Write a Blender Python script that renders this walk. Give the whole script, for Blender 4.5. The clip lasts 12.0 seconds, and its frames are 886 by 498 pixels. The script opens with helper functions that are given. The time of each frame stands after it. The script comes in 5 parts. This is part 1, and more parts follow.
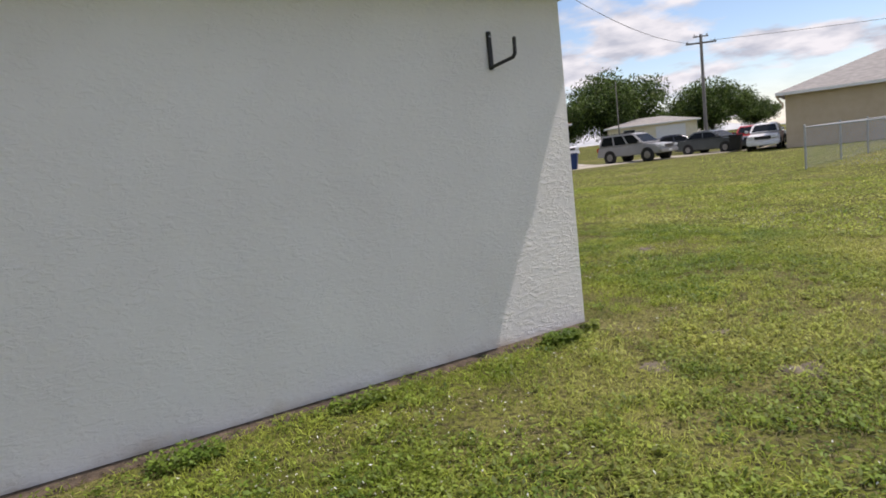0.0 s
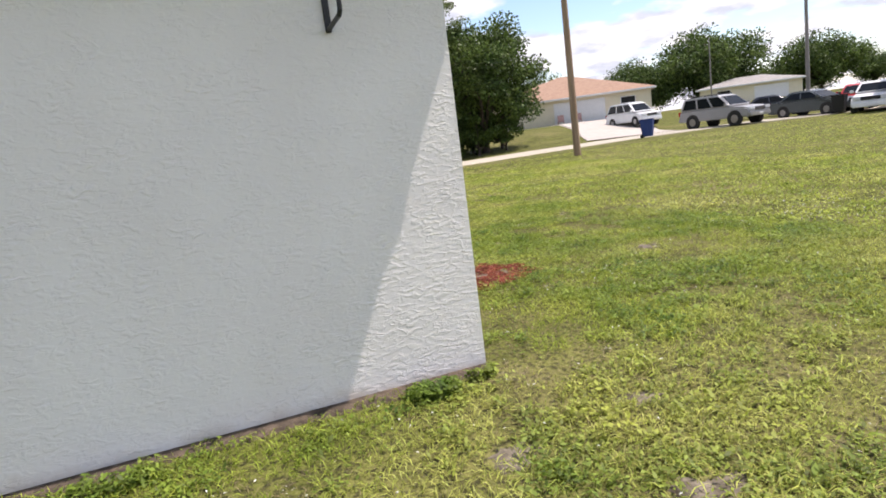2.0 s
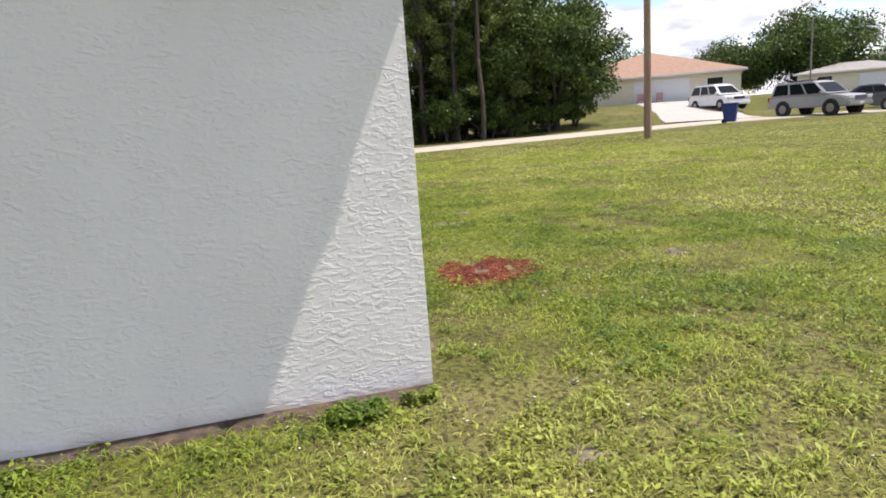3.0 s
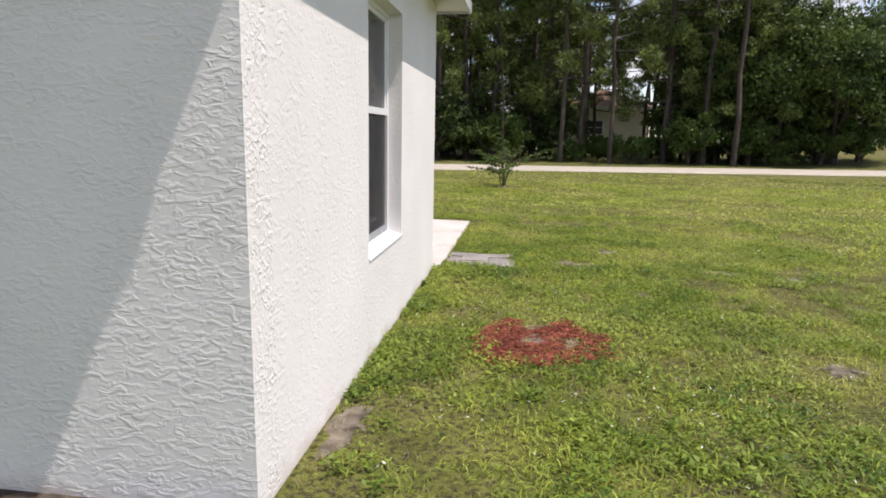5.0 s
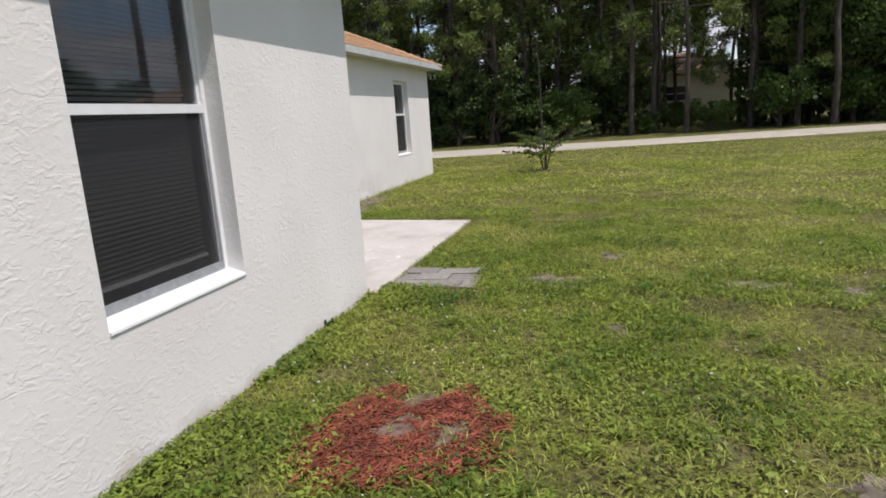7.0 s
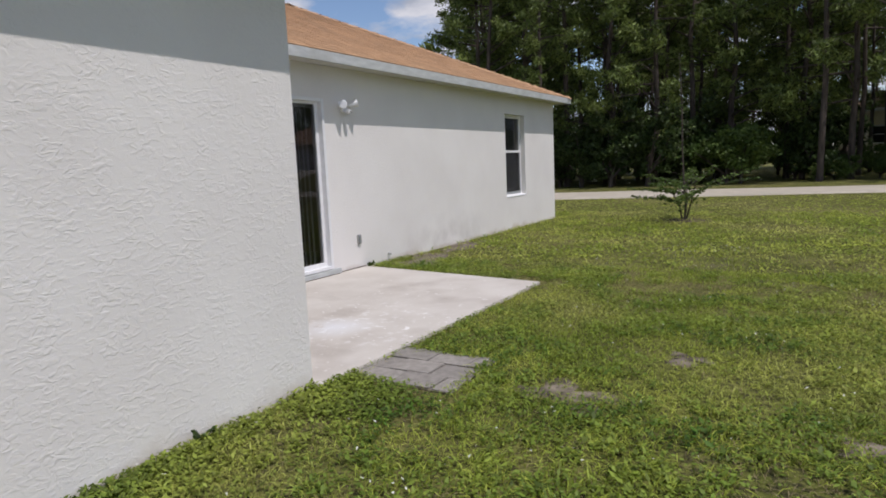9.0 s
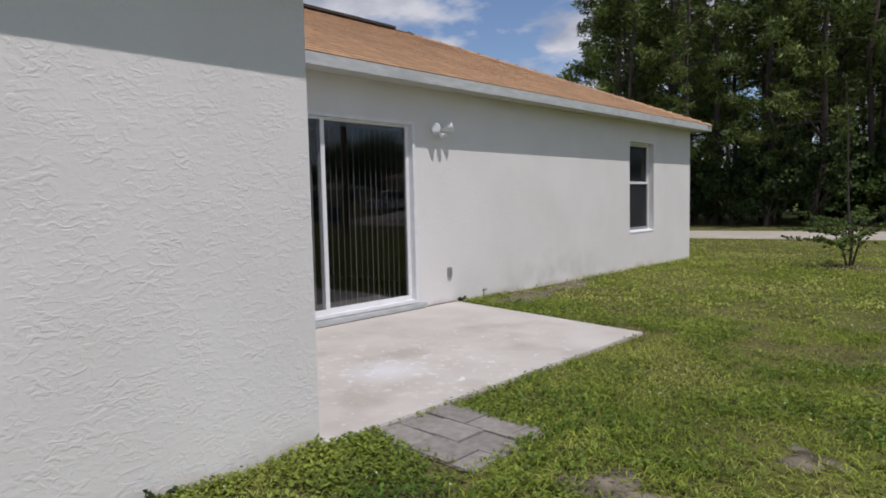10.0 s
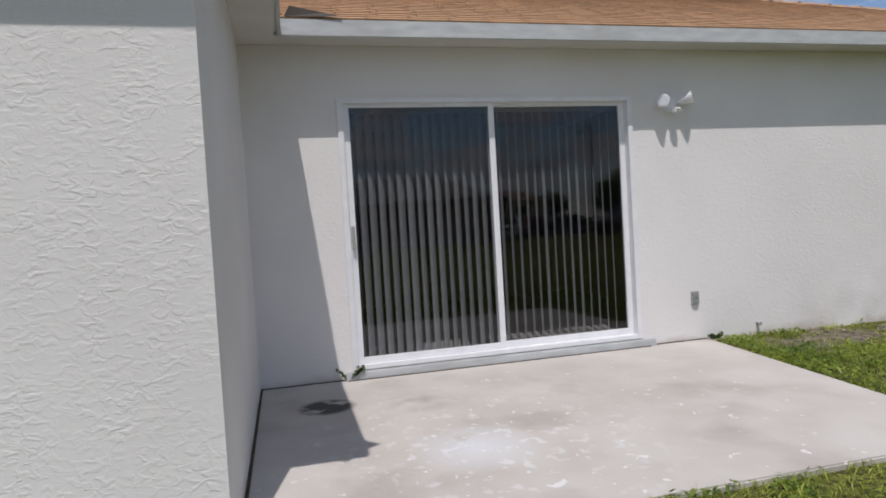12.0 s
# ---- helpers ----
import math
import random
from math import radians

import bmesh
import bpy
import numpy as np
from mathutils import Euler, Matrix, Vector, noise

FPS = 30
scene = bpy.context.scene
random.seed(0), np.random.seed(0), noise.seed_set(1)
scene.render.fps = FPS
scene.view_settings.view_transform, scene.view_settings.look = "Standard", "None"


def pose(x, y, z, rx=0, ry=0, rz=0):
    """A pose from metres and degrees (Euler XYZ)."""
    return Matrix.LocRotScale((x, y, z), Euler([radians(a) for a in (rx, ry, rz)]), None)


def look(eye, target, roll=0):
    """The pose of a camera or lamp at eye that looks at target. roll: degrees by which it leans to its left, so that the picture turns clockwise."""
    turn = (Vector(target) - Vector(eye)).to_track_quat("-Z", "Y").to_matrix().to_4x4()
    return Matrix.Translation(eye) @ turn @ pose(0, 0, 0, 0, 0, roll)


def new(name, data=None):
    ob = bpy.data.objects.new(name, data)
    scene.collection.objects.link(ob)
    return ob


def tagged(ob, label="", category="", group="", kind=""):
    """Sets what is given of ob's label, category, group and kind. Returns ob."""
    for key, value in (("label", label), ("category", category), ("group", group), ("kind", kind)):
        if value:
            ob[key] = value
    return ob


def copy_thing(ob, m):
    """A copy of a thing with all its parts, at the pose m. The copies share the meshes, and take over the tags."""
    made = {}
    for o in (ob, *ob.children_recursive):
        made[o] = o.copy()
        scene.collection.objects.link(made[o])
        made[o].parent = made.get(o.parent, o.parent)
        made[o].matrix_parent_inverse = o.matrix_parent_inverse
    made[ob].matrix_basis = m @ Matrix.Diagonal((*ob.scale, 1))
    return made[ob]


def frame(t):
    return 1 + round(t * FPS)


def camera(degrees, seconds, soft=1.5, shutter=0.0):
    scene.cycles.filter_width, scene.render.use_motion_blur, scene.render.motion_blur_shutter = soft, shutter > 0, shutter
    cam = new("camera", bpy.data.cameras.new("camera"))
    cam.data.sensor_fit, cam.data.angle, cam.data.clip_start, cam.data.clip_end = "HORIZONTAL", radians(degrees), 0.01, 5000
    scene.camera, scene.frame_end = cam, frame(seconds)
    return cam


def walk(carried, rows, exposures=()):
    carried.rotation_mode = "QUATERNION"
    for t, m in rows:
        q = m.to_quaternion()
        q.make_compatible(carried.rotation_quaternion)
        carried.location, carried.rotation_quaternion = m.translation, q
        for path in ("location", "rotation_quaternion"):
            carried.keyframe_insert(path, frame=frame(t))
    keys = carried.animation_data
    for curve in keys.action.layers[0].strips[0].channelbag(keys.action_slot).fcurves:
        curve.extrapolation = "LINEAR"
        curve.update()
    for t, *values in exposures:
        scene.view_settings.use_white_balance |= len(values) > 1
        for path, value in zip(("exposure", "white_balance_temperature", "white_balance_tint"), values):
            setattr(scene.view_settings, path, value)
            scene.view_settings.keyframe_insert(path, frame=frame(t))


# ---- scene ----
cam = camera(70.3, 12.0, soft=1.8)
PATH = [
    (0, (-3.279, -3.662, 1.373), (-2.3, -1.939, 1.104), -6.6),
    (0.5, (-2.826, -3.608, 1.356), (-2.008, -1.805, 1.068), -9.1),
    (1, (-2.379, -3.526, 1.352), (-1.698, -1.683, 0.976), -10.8),
    (1.5, (-1.928, -3.374, 1.363), (-1.071, -1.604, 1.001), -7.6),
    (2, (-1.469, -3.303, 1.367), (-0.754, -1.467, 1.026), -7.3),
    (2.5, (-1.061, -3.155, 1.346), (-0.41, -1.305, 0.959), -2.4),
    (2.7, (-0.918, -3.101, 1.362), (-0.324, -1.235, 0.958), -3.4),
    (4.3, (0.457, -2.416, 1.384), (0.452, -0.449, 1.022), -2.9),
    (4.5, (0.602, -2.294, 1.394), (0.495, -0.331, 1.023), -4.6),
    (5, (0.897, -1.949, 1.38), (0.649, 0.002, 1.016), 1.1),
    (5.5, (1.254, -1.592, 1.381), (0.915, 0.34, 0.988), 1.0),
    (6, (1.502, -1.164, 1.373), (1.15, 0.762, 0.968), 0.4),
    (6.5, (1.724, -0.764, 1.379), (1.297, 1.146, 0.966), -2.4),
    (7, (1.969, -0.329, 1.388), (1.434, 1.555, 0.98), -3.8),
    (7.2, (2.017, -0.135, 1.359), (1.443, 1.735, 0.944), -2.6),
    (9, (2.63, 1.528, 1.325), (1.607, 3.226, 1.058), -2.5),
    (9.5, (2.709, 1.967, 1.314), (1.422, 3.49, 1.153), -3.8),
    (10, (2.687, 2.438, 1.25), (1.305, 3.877, 1.101), -1.3),
    (10.5, (2.641, 3.048, 1.23), (1.173, 4.401, 1.115), -1.8),
    (11, (2.44, 3.464, 1.213), (0.743, 4.514, 1.081), -1.0),
    (11.5, (2.384, 3.998, 1.211), (0.513, 4.702, 1.153), -0.7),
    (12, (2.278, 4.522, 1.159), (0.339, 5.008, 1.087), -3.4),
]
# the clip's own auto exposure and white balance
TONE = [(0.0, 0.06, 6750, 20), (1.0, 0.38, 6750, 20), (2.0, 0.6, 6750, 20), (2.7, 0.6, 6750, 20), (4.3, 0.52, 6700, 20), (5.5, 0.18, 6600, 19),
        (7.0, -0.06, 6500, 18), (9.0, -0.38, 6350, 18), (9.5, -0.44, 6300, 18), (10.5, -0.55, 6300, 18), (11.2, -0.54, 6300, 18), (12.0, -0.44, 6300, 17)]
walk(cam, [(t, look(eye, aim, lean)) for t, eye, aim, lean in PATH], TONE)

# ---- sky and sun ----
SUN_DIR = Vector((0.46, -0.108, 1.0)).normalized()
world = bpy.data.worlds.new("world")
scene.world = world
world.use_nodes = True
wn = world.node_tree
sky = wn.nodes.new("ShaderNodeTexSky")
sky.sky_type, sky.sun_disc = "NISHITA", False
sky.sun_elevation = math.asin(SUN_DIR.z)
sky.sun_rotation = math.atan2(SUN_DIR.x, SUN_DIR.y)
sky.air_density, sky.dust_density, sky.ozone_density = 1.05, 0.0, 3.0
coord = wn.nodes.new("ShaderNodeTexCoord")
sep = wn.nodes.new("ShaderNodeSeparateXYZ")
wn.links.new(coord.outputs["Generated"], sep.inputs[0])


def wmath(op, a, b):
    n = wn.nodes.new("ShaderNodeMath")
    n.operation = op
    for k, v in enumerate((a, b)):
        if isinstance(v, (int, float)):
            n.inputs[k].default_value = v
        else:
            wn.links.new(v, n.inputs[k])
    return n.outputs[0]


lift = wmath("ADD", wmath("MAXIMUM", sep.outputs[2], 0.0), 0.22)
comb = wn.nodes.new("ShaderNodeCombineXYZ")
wn.links.new(wmath("DIVIDE", sep.outputs[0], lift), comb.inputs[0])
wn.links.new(wmath("DIVIDE", sep.outputs[1], lift), comb.inputs[1])
puffs = wn.nodes.new("ShaderNodeTexNoise")
puffs.inputs["Scale"].default_value, puffs.inputs["Detail"].default_value, puffs.inputs["Roughness"].default_value = 1.8, 10, 0.53
wn.links.new(comb.outputs[0], puffs.inputs["Vector"])
cover = wn.nodes.new("ShaderNodeValToRGB")
cover.color_ramp.elements[0].position, cover.color_ramp.elements[1].position = 0.455, 0.535
wn.links.new(puffs.outputs["Fac"], cover.inputs[0])
shades = wn.nodes.new("ShaderNodeTexNoise")
shades.inputs["Scale"].default_value, shades.inputs["Detail"].default_value = 5.0, 8
wn.links.new(comb.outputs[0], shades.inputs["Vector"])
cloud = wn.nodes.new("ShaderNodeValToRGB")
cloud.color_ramp.elements[0].position, cloud.color_ramp.elements[0].color = 0.36, (0.55, 0.61, 0.7, 1)
cloud.color_ramp.elements[1].position, cloud.color_ramp.elements[1].color = 0.6, (0.93, 0.965, 1, 1)
wn.links.new(shades.outputs["Fac"], cloud.inputs[0])
bright = wn.nodes.new("ShaderNodeVectorMath")
bright.operation = "SCALE"
bright.inputs["Scale"].default_value = 6.7
wn.links.new(cloud.outputs[0], bright.inputs[0])
over = wn.nodes.new("ShaderNodeMix")
over.data_type = "RGBA"
haze = wn.nodes.new("ShaderNodeMapRange")
haze.inputs["From Min"].default_value, haze.inputs["From Max"].default_value, haze.inputs["To Max"].default_value = 0.1, 0.0, 0.55
wn.links.new(sep.outputs[2], haze.inputs["Value"])
wn.links.new(wmath("MAXIMUM", cover.outputs[0], haze.outputs[0]), over.inputs["Factor"])
wn.links.new(sky.outputs[0], over.inputs["A"])
wn.links.new(bright.outputs[0], over.inputs["B"])
wn.links.new(over.outputs["Result"], wn.nodes["Background"].inputs[0])
wn.nodes["Background"].inputs[1].default_value = 0.135

sun = new("sun", bpy.data.lights.new("sun", "SUN"))
sun.data.energy, sun.data.angle, sun.data.color = 4.2, radians(0.53), (1, 0.955, 0.88)
sun.matrix_world = look(SUN_DIR * 60, (0, 0, 0))


# ---- materials ----
def mat(name, c1, c2=None, scale=6.0, detail=6, rough=0.8, metal=0.0, bump=0.0, bump_scale=60.0, stretch=(1, 1, 1), island=0.0, obj=0.0, spec=0.4, big=None):
    """A noise-mixed paint or mineral surface. big: (colour, scale, low, high) of larger patches. island, obj: value spread by piece."""
    m = bpy.data.materials.new(name)
    m.use_nodes = True
    nt, L = m.node_tree, m.node_tree.links
    b = nt.nodes["Principled BSDF"]
    b.inputs["Roughness"].default_value, b.inputs["Metallic"].default_value = rough, metal
    b.inputs["Specular IOR Level"].default_value = spec
    tc = nt.nodes.new("ShaderNodeTexCoord")
    mp = nt.nodes.new("ShaderNodeMapping")
    mp.inputs["Scale"].default_value = stretch
    L.new(tc.outputs["Object"], mp.inputs[0])
    n = nt.nodes.new("ShaderNodeTexNoise")
    n.inputs["Scale"].default_value, n.inputs["Detail"].default_value = scale, detail
    L.new(mp.outputs[0], n.inputs["Vector"])
    ramp = nt.nodes.new("ShaderNodeValToRGB")
    ramp.color_ramp.elements[0].position, ramp.color_ramp.elements[1].position = 0.33, 0.67
    ramp.color_ramp.elements[0].color, ramp.color_ramp.elements[1].color = (*c1, 1), (*(c2 or c1), 1)
    L.new(n.outputs["Fac"], ramp.inputs[0])
    out = ramp.outputs[0]
    if big:
        n2 = nt.nodes.new("ShaderNodeTexNoise")
        n2.inputs["Scale"].default_value, n2.inputs["Detail"].default_value = big[1], 7
        L.new(tc.outputs["Object"], n2.inputs["Vector"])
        r2 = nt.nodes.new("ShaderNodeMapRange")
        r2.inputs["From Min"].default_value, r2.inputs["From Max"].default_value = big[2], big[3]
        L.new(n2.outputs["Fac"], r2.inputs["Value"])
        mx = nt.nodes.new("ShaderNodeMix")
        mx.data_type = "RGBA"
        L.new(r2.outputs[0], mx.inputs["Factor"])
        L.new(out, mx.inputs["A"])
        mx.inputs["B"].default_value = (*big[0], 1)
        out = mx.outputs["Result"]
    for amount, node, socket in ((island, "ShaderNodeNewGeometry", "Random Per Island"), (obj, "ShaderNodeObjectInfo", "Random")):
        if amount:
            g = nt.nodes.new(node)
            mr = nt.nodes.new("ShaderNodeMapRange")
            mr.inputs["To Min"].default_value, mr.inputs["To Max"].default_value = 1 - amount, 1 + amount
            L.new(g.outputs[socket], mr.inputs["Value"])
            hs = nt.nodes.new("ShaderNodeHueSaturation")
            L.new(mr.outputs[0], hs.inputs["Value"])
            L.new(out, hs.inputs["Color"])
            out = hs.outputs[0]
    L.new(out, b.inputs["Base Color"])
    if bump:
        nb = nt.nodes.new("ShaderNodeTexNoise")
        nb.inputs["Scale"].default_value, nb.inputs["Detail"].default_value = bump_scale, 4
        L.new(mp.outputs[0], nb.inputs["Vector"])
        bp = nt.nodes.new("ShaderNodeBump")
        bp.inputs["Strength"].default_value, bp.inputs["Distance"].default_value = 1.0, bump
        L.new(nb.outputs["Fac"], bp.inputs["Height"])
        L.new(bp.outputs[0], b.inputs["Normal"])
    return m


def stucco_mat(name, along, deep=0.0025, smudge=None):
    """Knock-down stucco: curled ridges, flatter lands, a painted skin. along: the wall's own axis, along which the ridges are drawn out."""
    m = mat(name, (0.72, 0.70, 0.68), (0.77, 0.755, 0.735), scale=1.3, rough=0.85, spec=0.25)
    nt, L = m.node_tree, m.node_tree.links
    b = nt.nodes["Principled BSDF"]
    tc = nt.nodes.new("ShaderNodeTexCoord")
    mp = nt.nodes.new("ShaderNodeMapping")
    mp.inputs["Scale"].default_value = (0.58, 1, 1.15) if along == "x" else (1, 0.72, 1.15)
    L.new(tc.outputs["Object"], mp.inputs[0])
    n = nt.nodes.new("ShaderNodeTexNoise")
    n.inputs["Scale"].default_value, n.inputs["Detail"].default_value = 34, 3.5
    n.inputs["Distortion"].default_value = 0.8
    L.new(mp.outputs[0], n.inputs["Vector"])
    ramp = nt.nodes.new("ShaderNodeValToRGB")
    ramp.color_ramp.elements[0].position, ramp.color_ramp.elements[1].position = 0.44, 0.62
    L.new(n.outputs["Fac"], ramp.inputs[0])
    fine = nt.nodes.new("ShaderNodeTexNoise")
    fine.inputs["Scale"].default_value, fine.inputs["Detail"].default_value = 300, 2
    L.new(tc.outputs["Object"], fine.inputs["Vector"])
    add = nt.nodes.new("ShaderNodeMath")
    add.operation = "MULTIPLY_ADD"
    add.inputs[1].default_value = 0.12
    L.new(fine.outputs["Fac"], add.inputs[0])
    patch = nt.nodes.new("ShaderNodeTexNoise")
    patch.inputs["Scale"].default_value, patch.inputs["Detail"].default_value = 7, 3
    L.new(tc.outputs["Object"], patch.inputs["Vector"])
    some = nt.nodes.new("ShaderNodeMapRange")
    some.inputs["From Min"].default_value, some.inputs["From Max"].default_value, some.inputs["To Min"].default_value = 0.36, 0.6, 0.25
    L.new(patch.outputs["Fac"], some.inputs["Value"])
    lands = nt.nodes.new("ShaderNodeMath")
    lands.operation = "MULTIPLY"
    L.new(ramp.outputs[0], lands.inputs[0])
    L.new(some.outputs[0], lands.inputs[1])
    L.new(lands.outputs[0], add.inputs[2])
    bp = nt.nodes.new("ShaderNodeBump")
    bp.inputs["Strength"].default_value, bp.inputs["Distance"].default_value = 1.0, deep
    L.new(add.outputs[0], bp.inputs["Height"])
    L.new(bp.outputs[0], b.inputs["Normal"])
    # splashed soil with a ragged upper edge
    sp = nt.nodes.new("ShaderNodeSeparateXYZ")
    L.new(tc.outputs["Object"], sp.inputs[0])
    ns = nt.nodes.new("ShaderNodeTexNoise")
    ns.inputs["Scale"].default_value, ns.inputs["Detail"].default_value = 3.0, 8
    L.new(tc.outputs["Object"], ns.inputs["Vector"])
    ma = nt.nodes.new("ShaderNodeMath")
    ma.operation = "MULTIPLY_ADD"
    ma.inputs[1].default_value = 0.5
    L.new(ns.outputs["Fac"], ma.inputs[0])
    inv = nt.nodes.new("ShaderNodeMath")
    inv.operation = "MULTIPLY"
    inv.inputs[1].default_value = -1.6
    L.new(sp.outputs[2], inv.inputs[0])
    L.new(inv.outputs[0], ma.inputs[2])
    rs = nt.nodes.new("ShaderNodeMapRange")
    rs.inputs["From Min"].default_value, rs.inputs["From Max"].default_value = 0.13, 0.3
    rs.inputs["To Max"].default_value = 0.55
    L.new(ma.outputs[0], rs.inputs["Value"])
    mx = nt.nodes.new("ShaderNodeMix")
    mx.data_type = "RGBA"
    old = b.inputs["Base Color"].links[0].from_socket
    L.new(rs.outputs[0], mx.inputs["Factor"])
    L.new(old, mx.inputs["A"])
    mx.inputs["B"].default_value = (0.42, 0.33, 0.25, 1)
    L.new(mx.outputs["Result"], b.inputs["Base Color"])
    if smudge:
        ms = nt.nodes.new("ShaderNodeMapping")
        ms.inputs["Scale"].default_value = (1, 0.42, 1.6)
        L.new(tc.outputs["Object"], ms.inputs[0])
        d = nt.nodes.new("ShaderNodeVectorMath")
        d.operation = "DISTANCE"
        L.new(ms.outputs[0], d.inputs[0])
        d.inputs[1].default_value = (smudge[0], smudge[1] * 0.42, smudge[2] * 1.6)
        near = nt.nodes.new("ShaderNodeMapRange")
        near.inputs["From Min"].default_value, near.inputs["From Max"].default_value = 0.75, 0.1
        L.new(d.outputs["Value"], near.inputs["Value"])
        both = nt.nodes.new("ShaderNodeMath")
        both.operation = "MULTIPLY"
        L.new(near.outputs[0], both.inputs[0])
        grime = nt.nodes.new("ShaderNodeMapRange")
        grime.inputs["From Min"].default_value, grime.inputs["From Max"].default_value, grime.inputs["To Max"].default_value = 0.4, 0.75, 0.55
        L.new(ns.outputs["Fac"], grime.inputs["Value"])
        L.new(grime.outputs[0], both.inputs[1])
        my = nt.nodes.new("ShaderNodeMix")
        my.data_type = "RGBA"
        L.new(both.outputs[0], my.inputs["Factor"])
        L.new(mx.outputs["Result"], my.inputs["A"])
        my.inputs["B"].default_value = (0.33, 0.3, 0.28, 1)
        L.new(my.outputs["Result"], b.inputs["Base Color"])
    return m


def leaf_mat(name, c1, c2, spread=0.35, scale=0.6, big=None, through_light=0.3):
    """Foliage: a thin leaf that lets some light through."""
    m = mat(name, c1, c2, scale=scale, detail=3, rough=0.55, island=spread, spec=0.3, big=big)
    nt, L = m.node_tree, m.node_tree.links
    b = nt.nodes["Principled BSDF"]
    tr = nt.nodes.new("ShaderNodeBsdfTranslucent")
    mix = nt.nodes.new("ShaderNodeMixShader")
    mix.inputs[0].default_value = through_light
    L.new(b.inputs["Base Color"].links[0].from_socket, tr.inputs[0])
    L.new(b.outputs[0], mix.inputs[1])
    L.new(tr.outputs[0], mix.inputs[2])
    L.new(mix.outputs[0], nt.nodes["Material Output"].inputs[0])
    return m


def pane_mat(name, tint, see, ior=1.6):
    """Window glass: a Fresnel gloss over a tinted see-through pane."""
    m = bpy.data.materials.new(name)
    m.use_nodes = True
    nt, L = m.node_tree, m.node_tree.links
    nt.nodes.remove(nt.nodes["Principled BSDF"])
    gl = nt.nodes.new("ShaderNodeBsdfGlossy")
    gl.inputs["Roughness"].default_value = 0.015
    tp = nt.nodes.new("ShaderNodeBsdfTransparent")
    tp.inputs[0].default_value = (*[see * c for c in tint], 1)
    fr = nt.nodes.new("ShaderNodeFresnel")
    fr.inputs[0].default_value = ior
    mix = nt.nodes.new("ShaderNodeMixShader")
    L.new(fr.outputs[0], mix.inputs[0])
    L.new(tp.outputs[0], mix.inputs[1])
    L.new(gl.outputs[0], mix.inputs[2])
    L.new(mix.outputs[0], nt.nodes["Material Output"].inputs[0])
    return m


def screen_mat(name):
    m = bpy.data.materials.new(name)
    m.use_nodes = True
    nt, L = m.node_tree, m.node_tree.links
    b = nt.nodes["Principled BSDF"]
    b.inputs["Base Color"].default_value, b.inputs["Roughness"].default_value = (0.02, 0.02, 0.022, 1), 0.7
    tp = nt.nodes.new("ShaderNodeBsdfTransparent")
    mix = nt.nodes.new("ShaderNodeMixShader")
    mix.inputs[0].default_value = 0.42
    L.new(tp.outputs[0], mix.inputs[1])
    L.new(b.outputs[0], mix.inputs[2])
    L.new(mix.outputs[0], nt.nodes["Material Output"].inputs[0])
    return m


STUCCO_X, STUCCO_Y = stucco_mat("stucco_x", "x", 0.003), stucco_mat("stucco_y", "y", 0.0013)
STUCCO_C = stucco_mat("stucco_patio", "y", 0.0009, (-2.54, 10.3, 0.12))
WHITE = mat("white_paint", (0.78, 0.79, 0.8), (0.72, 0.73, 0.75), scale=9, rough=0.45, bump=0.0008)
FASCIA = mat("fascia_paint", (0.54, 0.56, 0.56), (0.43, 0.45, 0.45), scale=5, rough=0.6, bump=0.001, stretch=(1, 1, 4), big=((0.4, 0.41, 0.4), 2.5, 0.58, 0.75))
SOFFIT = mat("soffit_paint", (0.62, 0.6, 0.57), (0.56, 0.54, 0.5), scale=3, rough=0.8, bump=0.001)
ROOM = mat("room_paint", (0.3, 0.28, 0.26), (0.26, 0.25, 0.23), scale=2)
SHINGLE = mat("shingle", (0.36, 0.21, 0.115), (0.47, 0.3, 0.17), scale=14, rough=0.95, bump=0.003, bump_scale=160, obj=0.12, big=((0.28, 0.18, 0.11), 1.1, 0.55, 0.8))
SHINGLE_FAR = mat("shingle_far", (0.36, 0.21, 0.115), (0.47, 0.3, 0.17), scale=14, rough=0.95, bump=0.003, bump_scale=160, island=0.12, big=((0.28, 0.18, 0.11), 1.1, 0.55, 0.8))
FELT = mat("felt", (0.05, 0.045, 0.04), (0.08, 0.07, 0.06), rough=0.95)
DARK_METAL = mat("dark_metal", (0.018, 0.018, 0.02), (0.03, 0.03, 0.032), scale=40, rough=0.45, metal=0.2, bump=0.0005)
GLASS = pane_mat("glass", (0.88, 0.94, 1.0), 0.7, 1.8)
DOOR_GLASS = pane_mat("door_glass", (0.88, 0.94, 1.0), 0.6, 1.65)
SCREEN = screen_mat("insect_screen")
BLIND = mat("blind", (0.5, 0.5, 0.5), (0.44, 0.44, 0.44), scale=12, rough=0.6)
VANE = mat("vane", (0.45, 0.45, 0.46), (0.38, 0.38, 0.39), scale=12, rough=0.6, obj=0.1)
GREY_PLASTIC = mat("grey_plastic", (0.3, 0.3, 0.3), (0.38, 0.38, 0.37), scale=40, rough=0.6)
CONCRETE_PALE = mat("pale_concrete", (0.38, 0.345, 0.31), (0.46, 0.42, 0.38), scale=3.5, detail=9, rough=0.9, bump=0.002, bump_scale=140, big=((0.36, 0.32, 0.28), 0.9, 0.56, 0.76))
PAVER = mat("paver_stone", (0.21, 0.195, 0.178), (0.29, 0.272, 0.248), scale=22, rough=0.95, bump=0.003, bump_scale=120, obj=0.12)
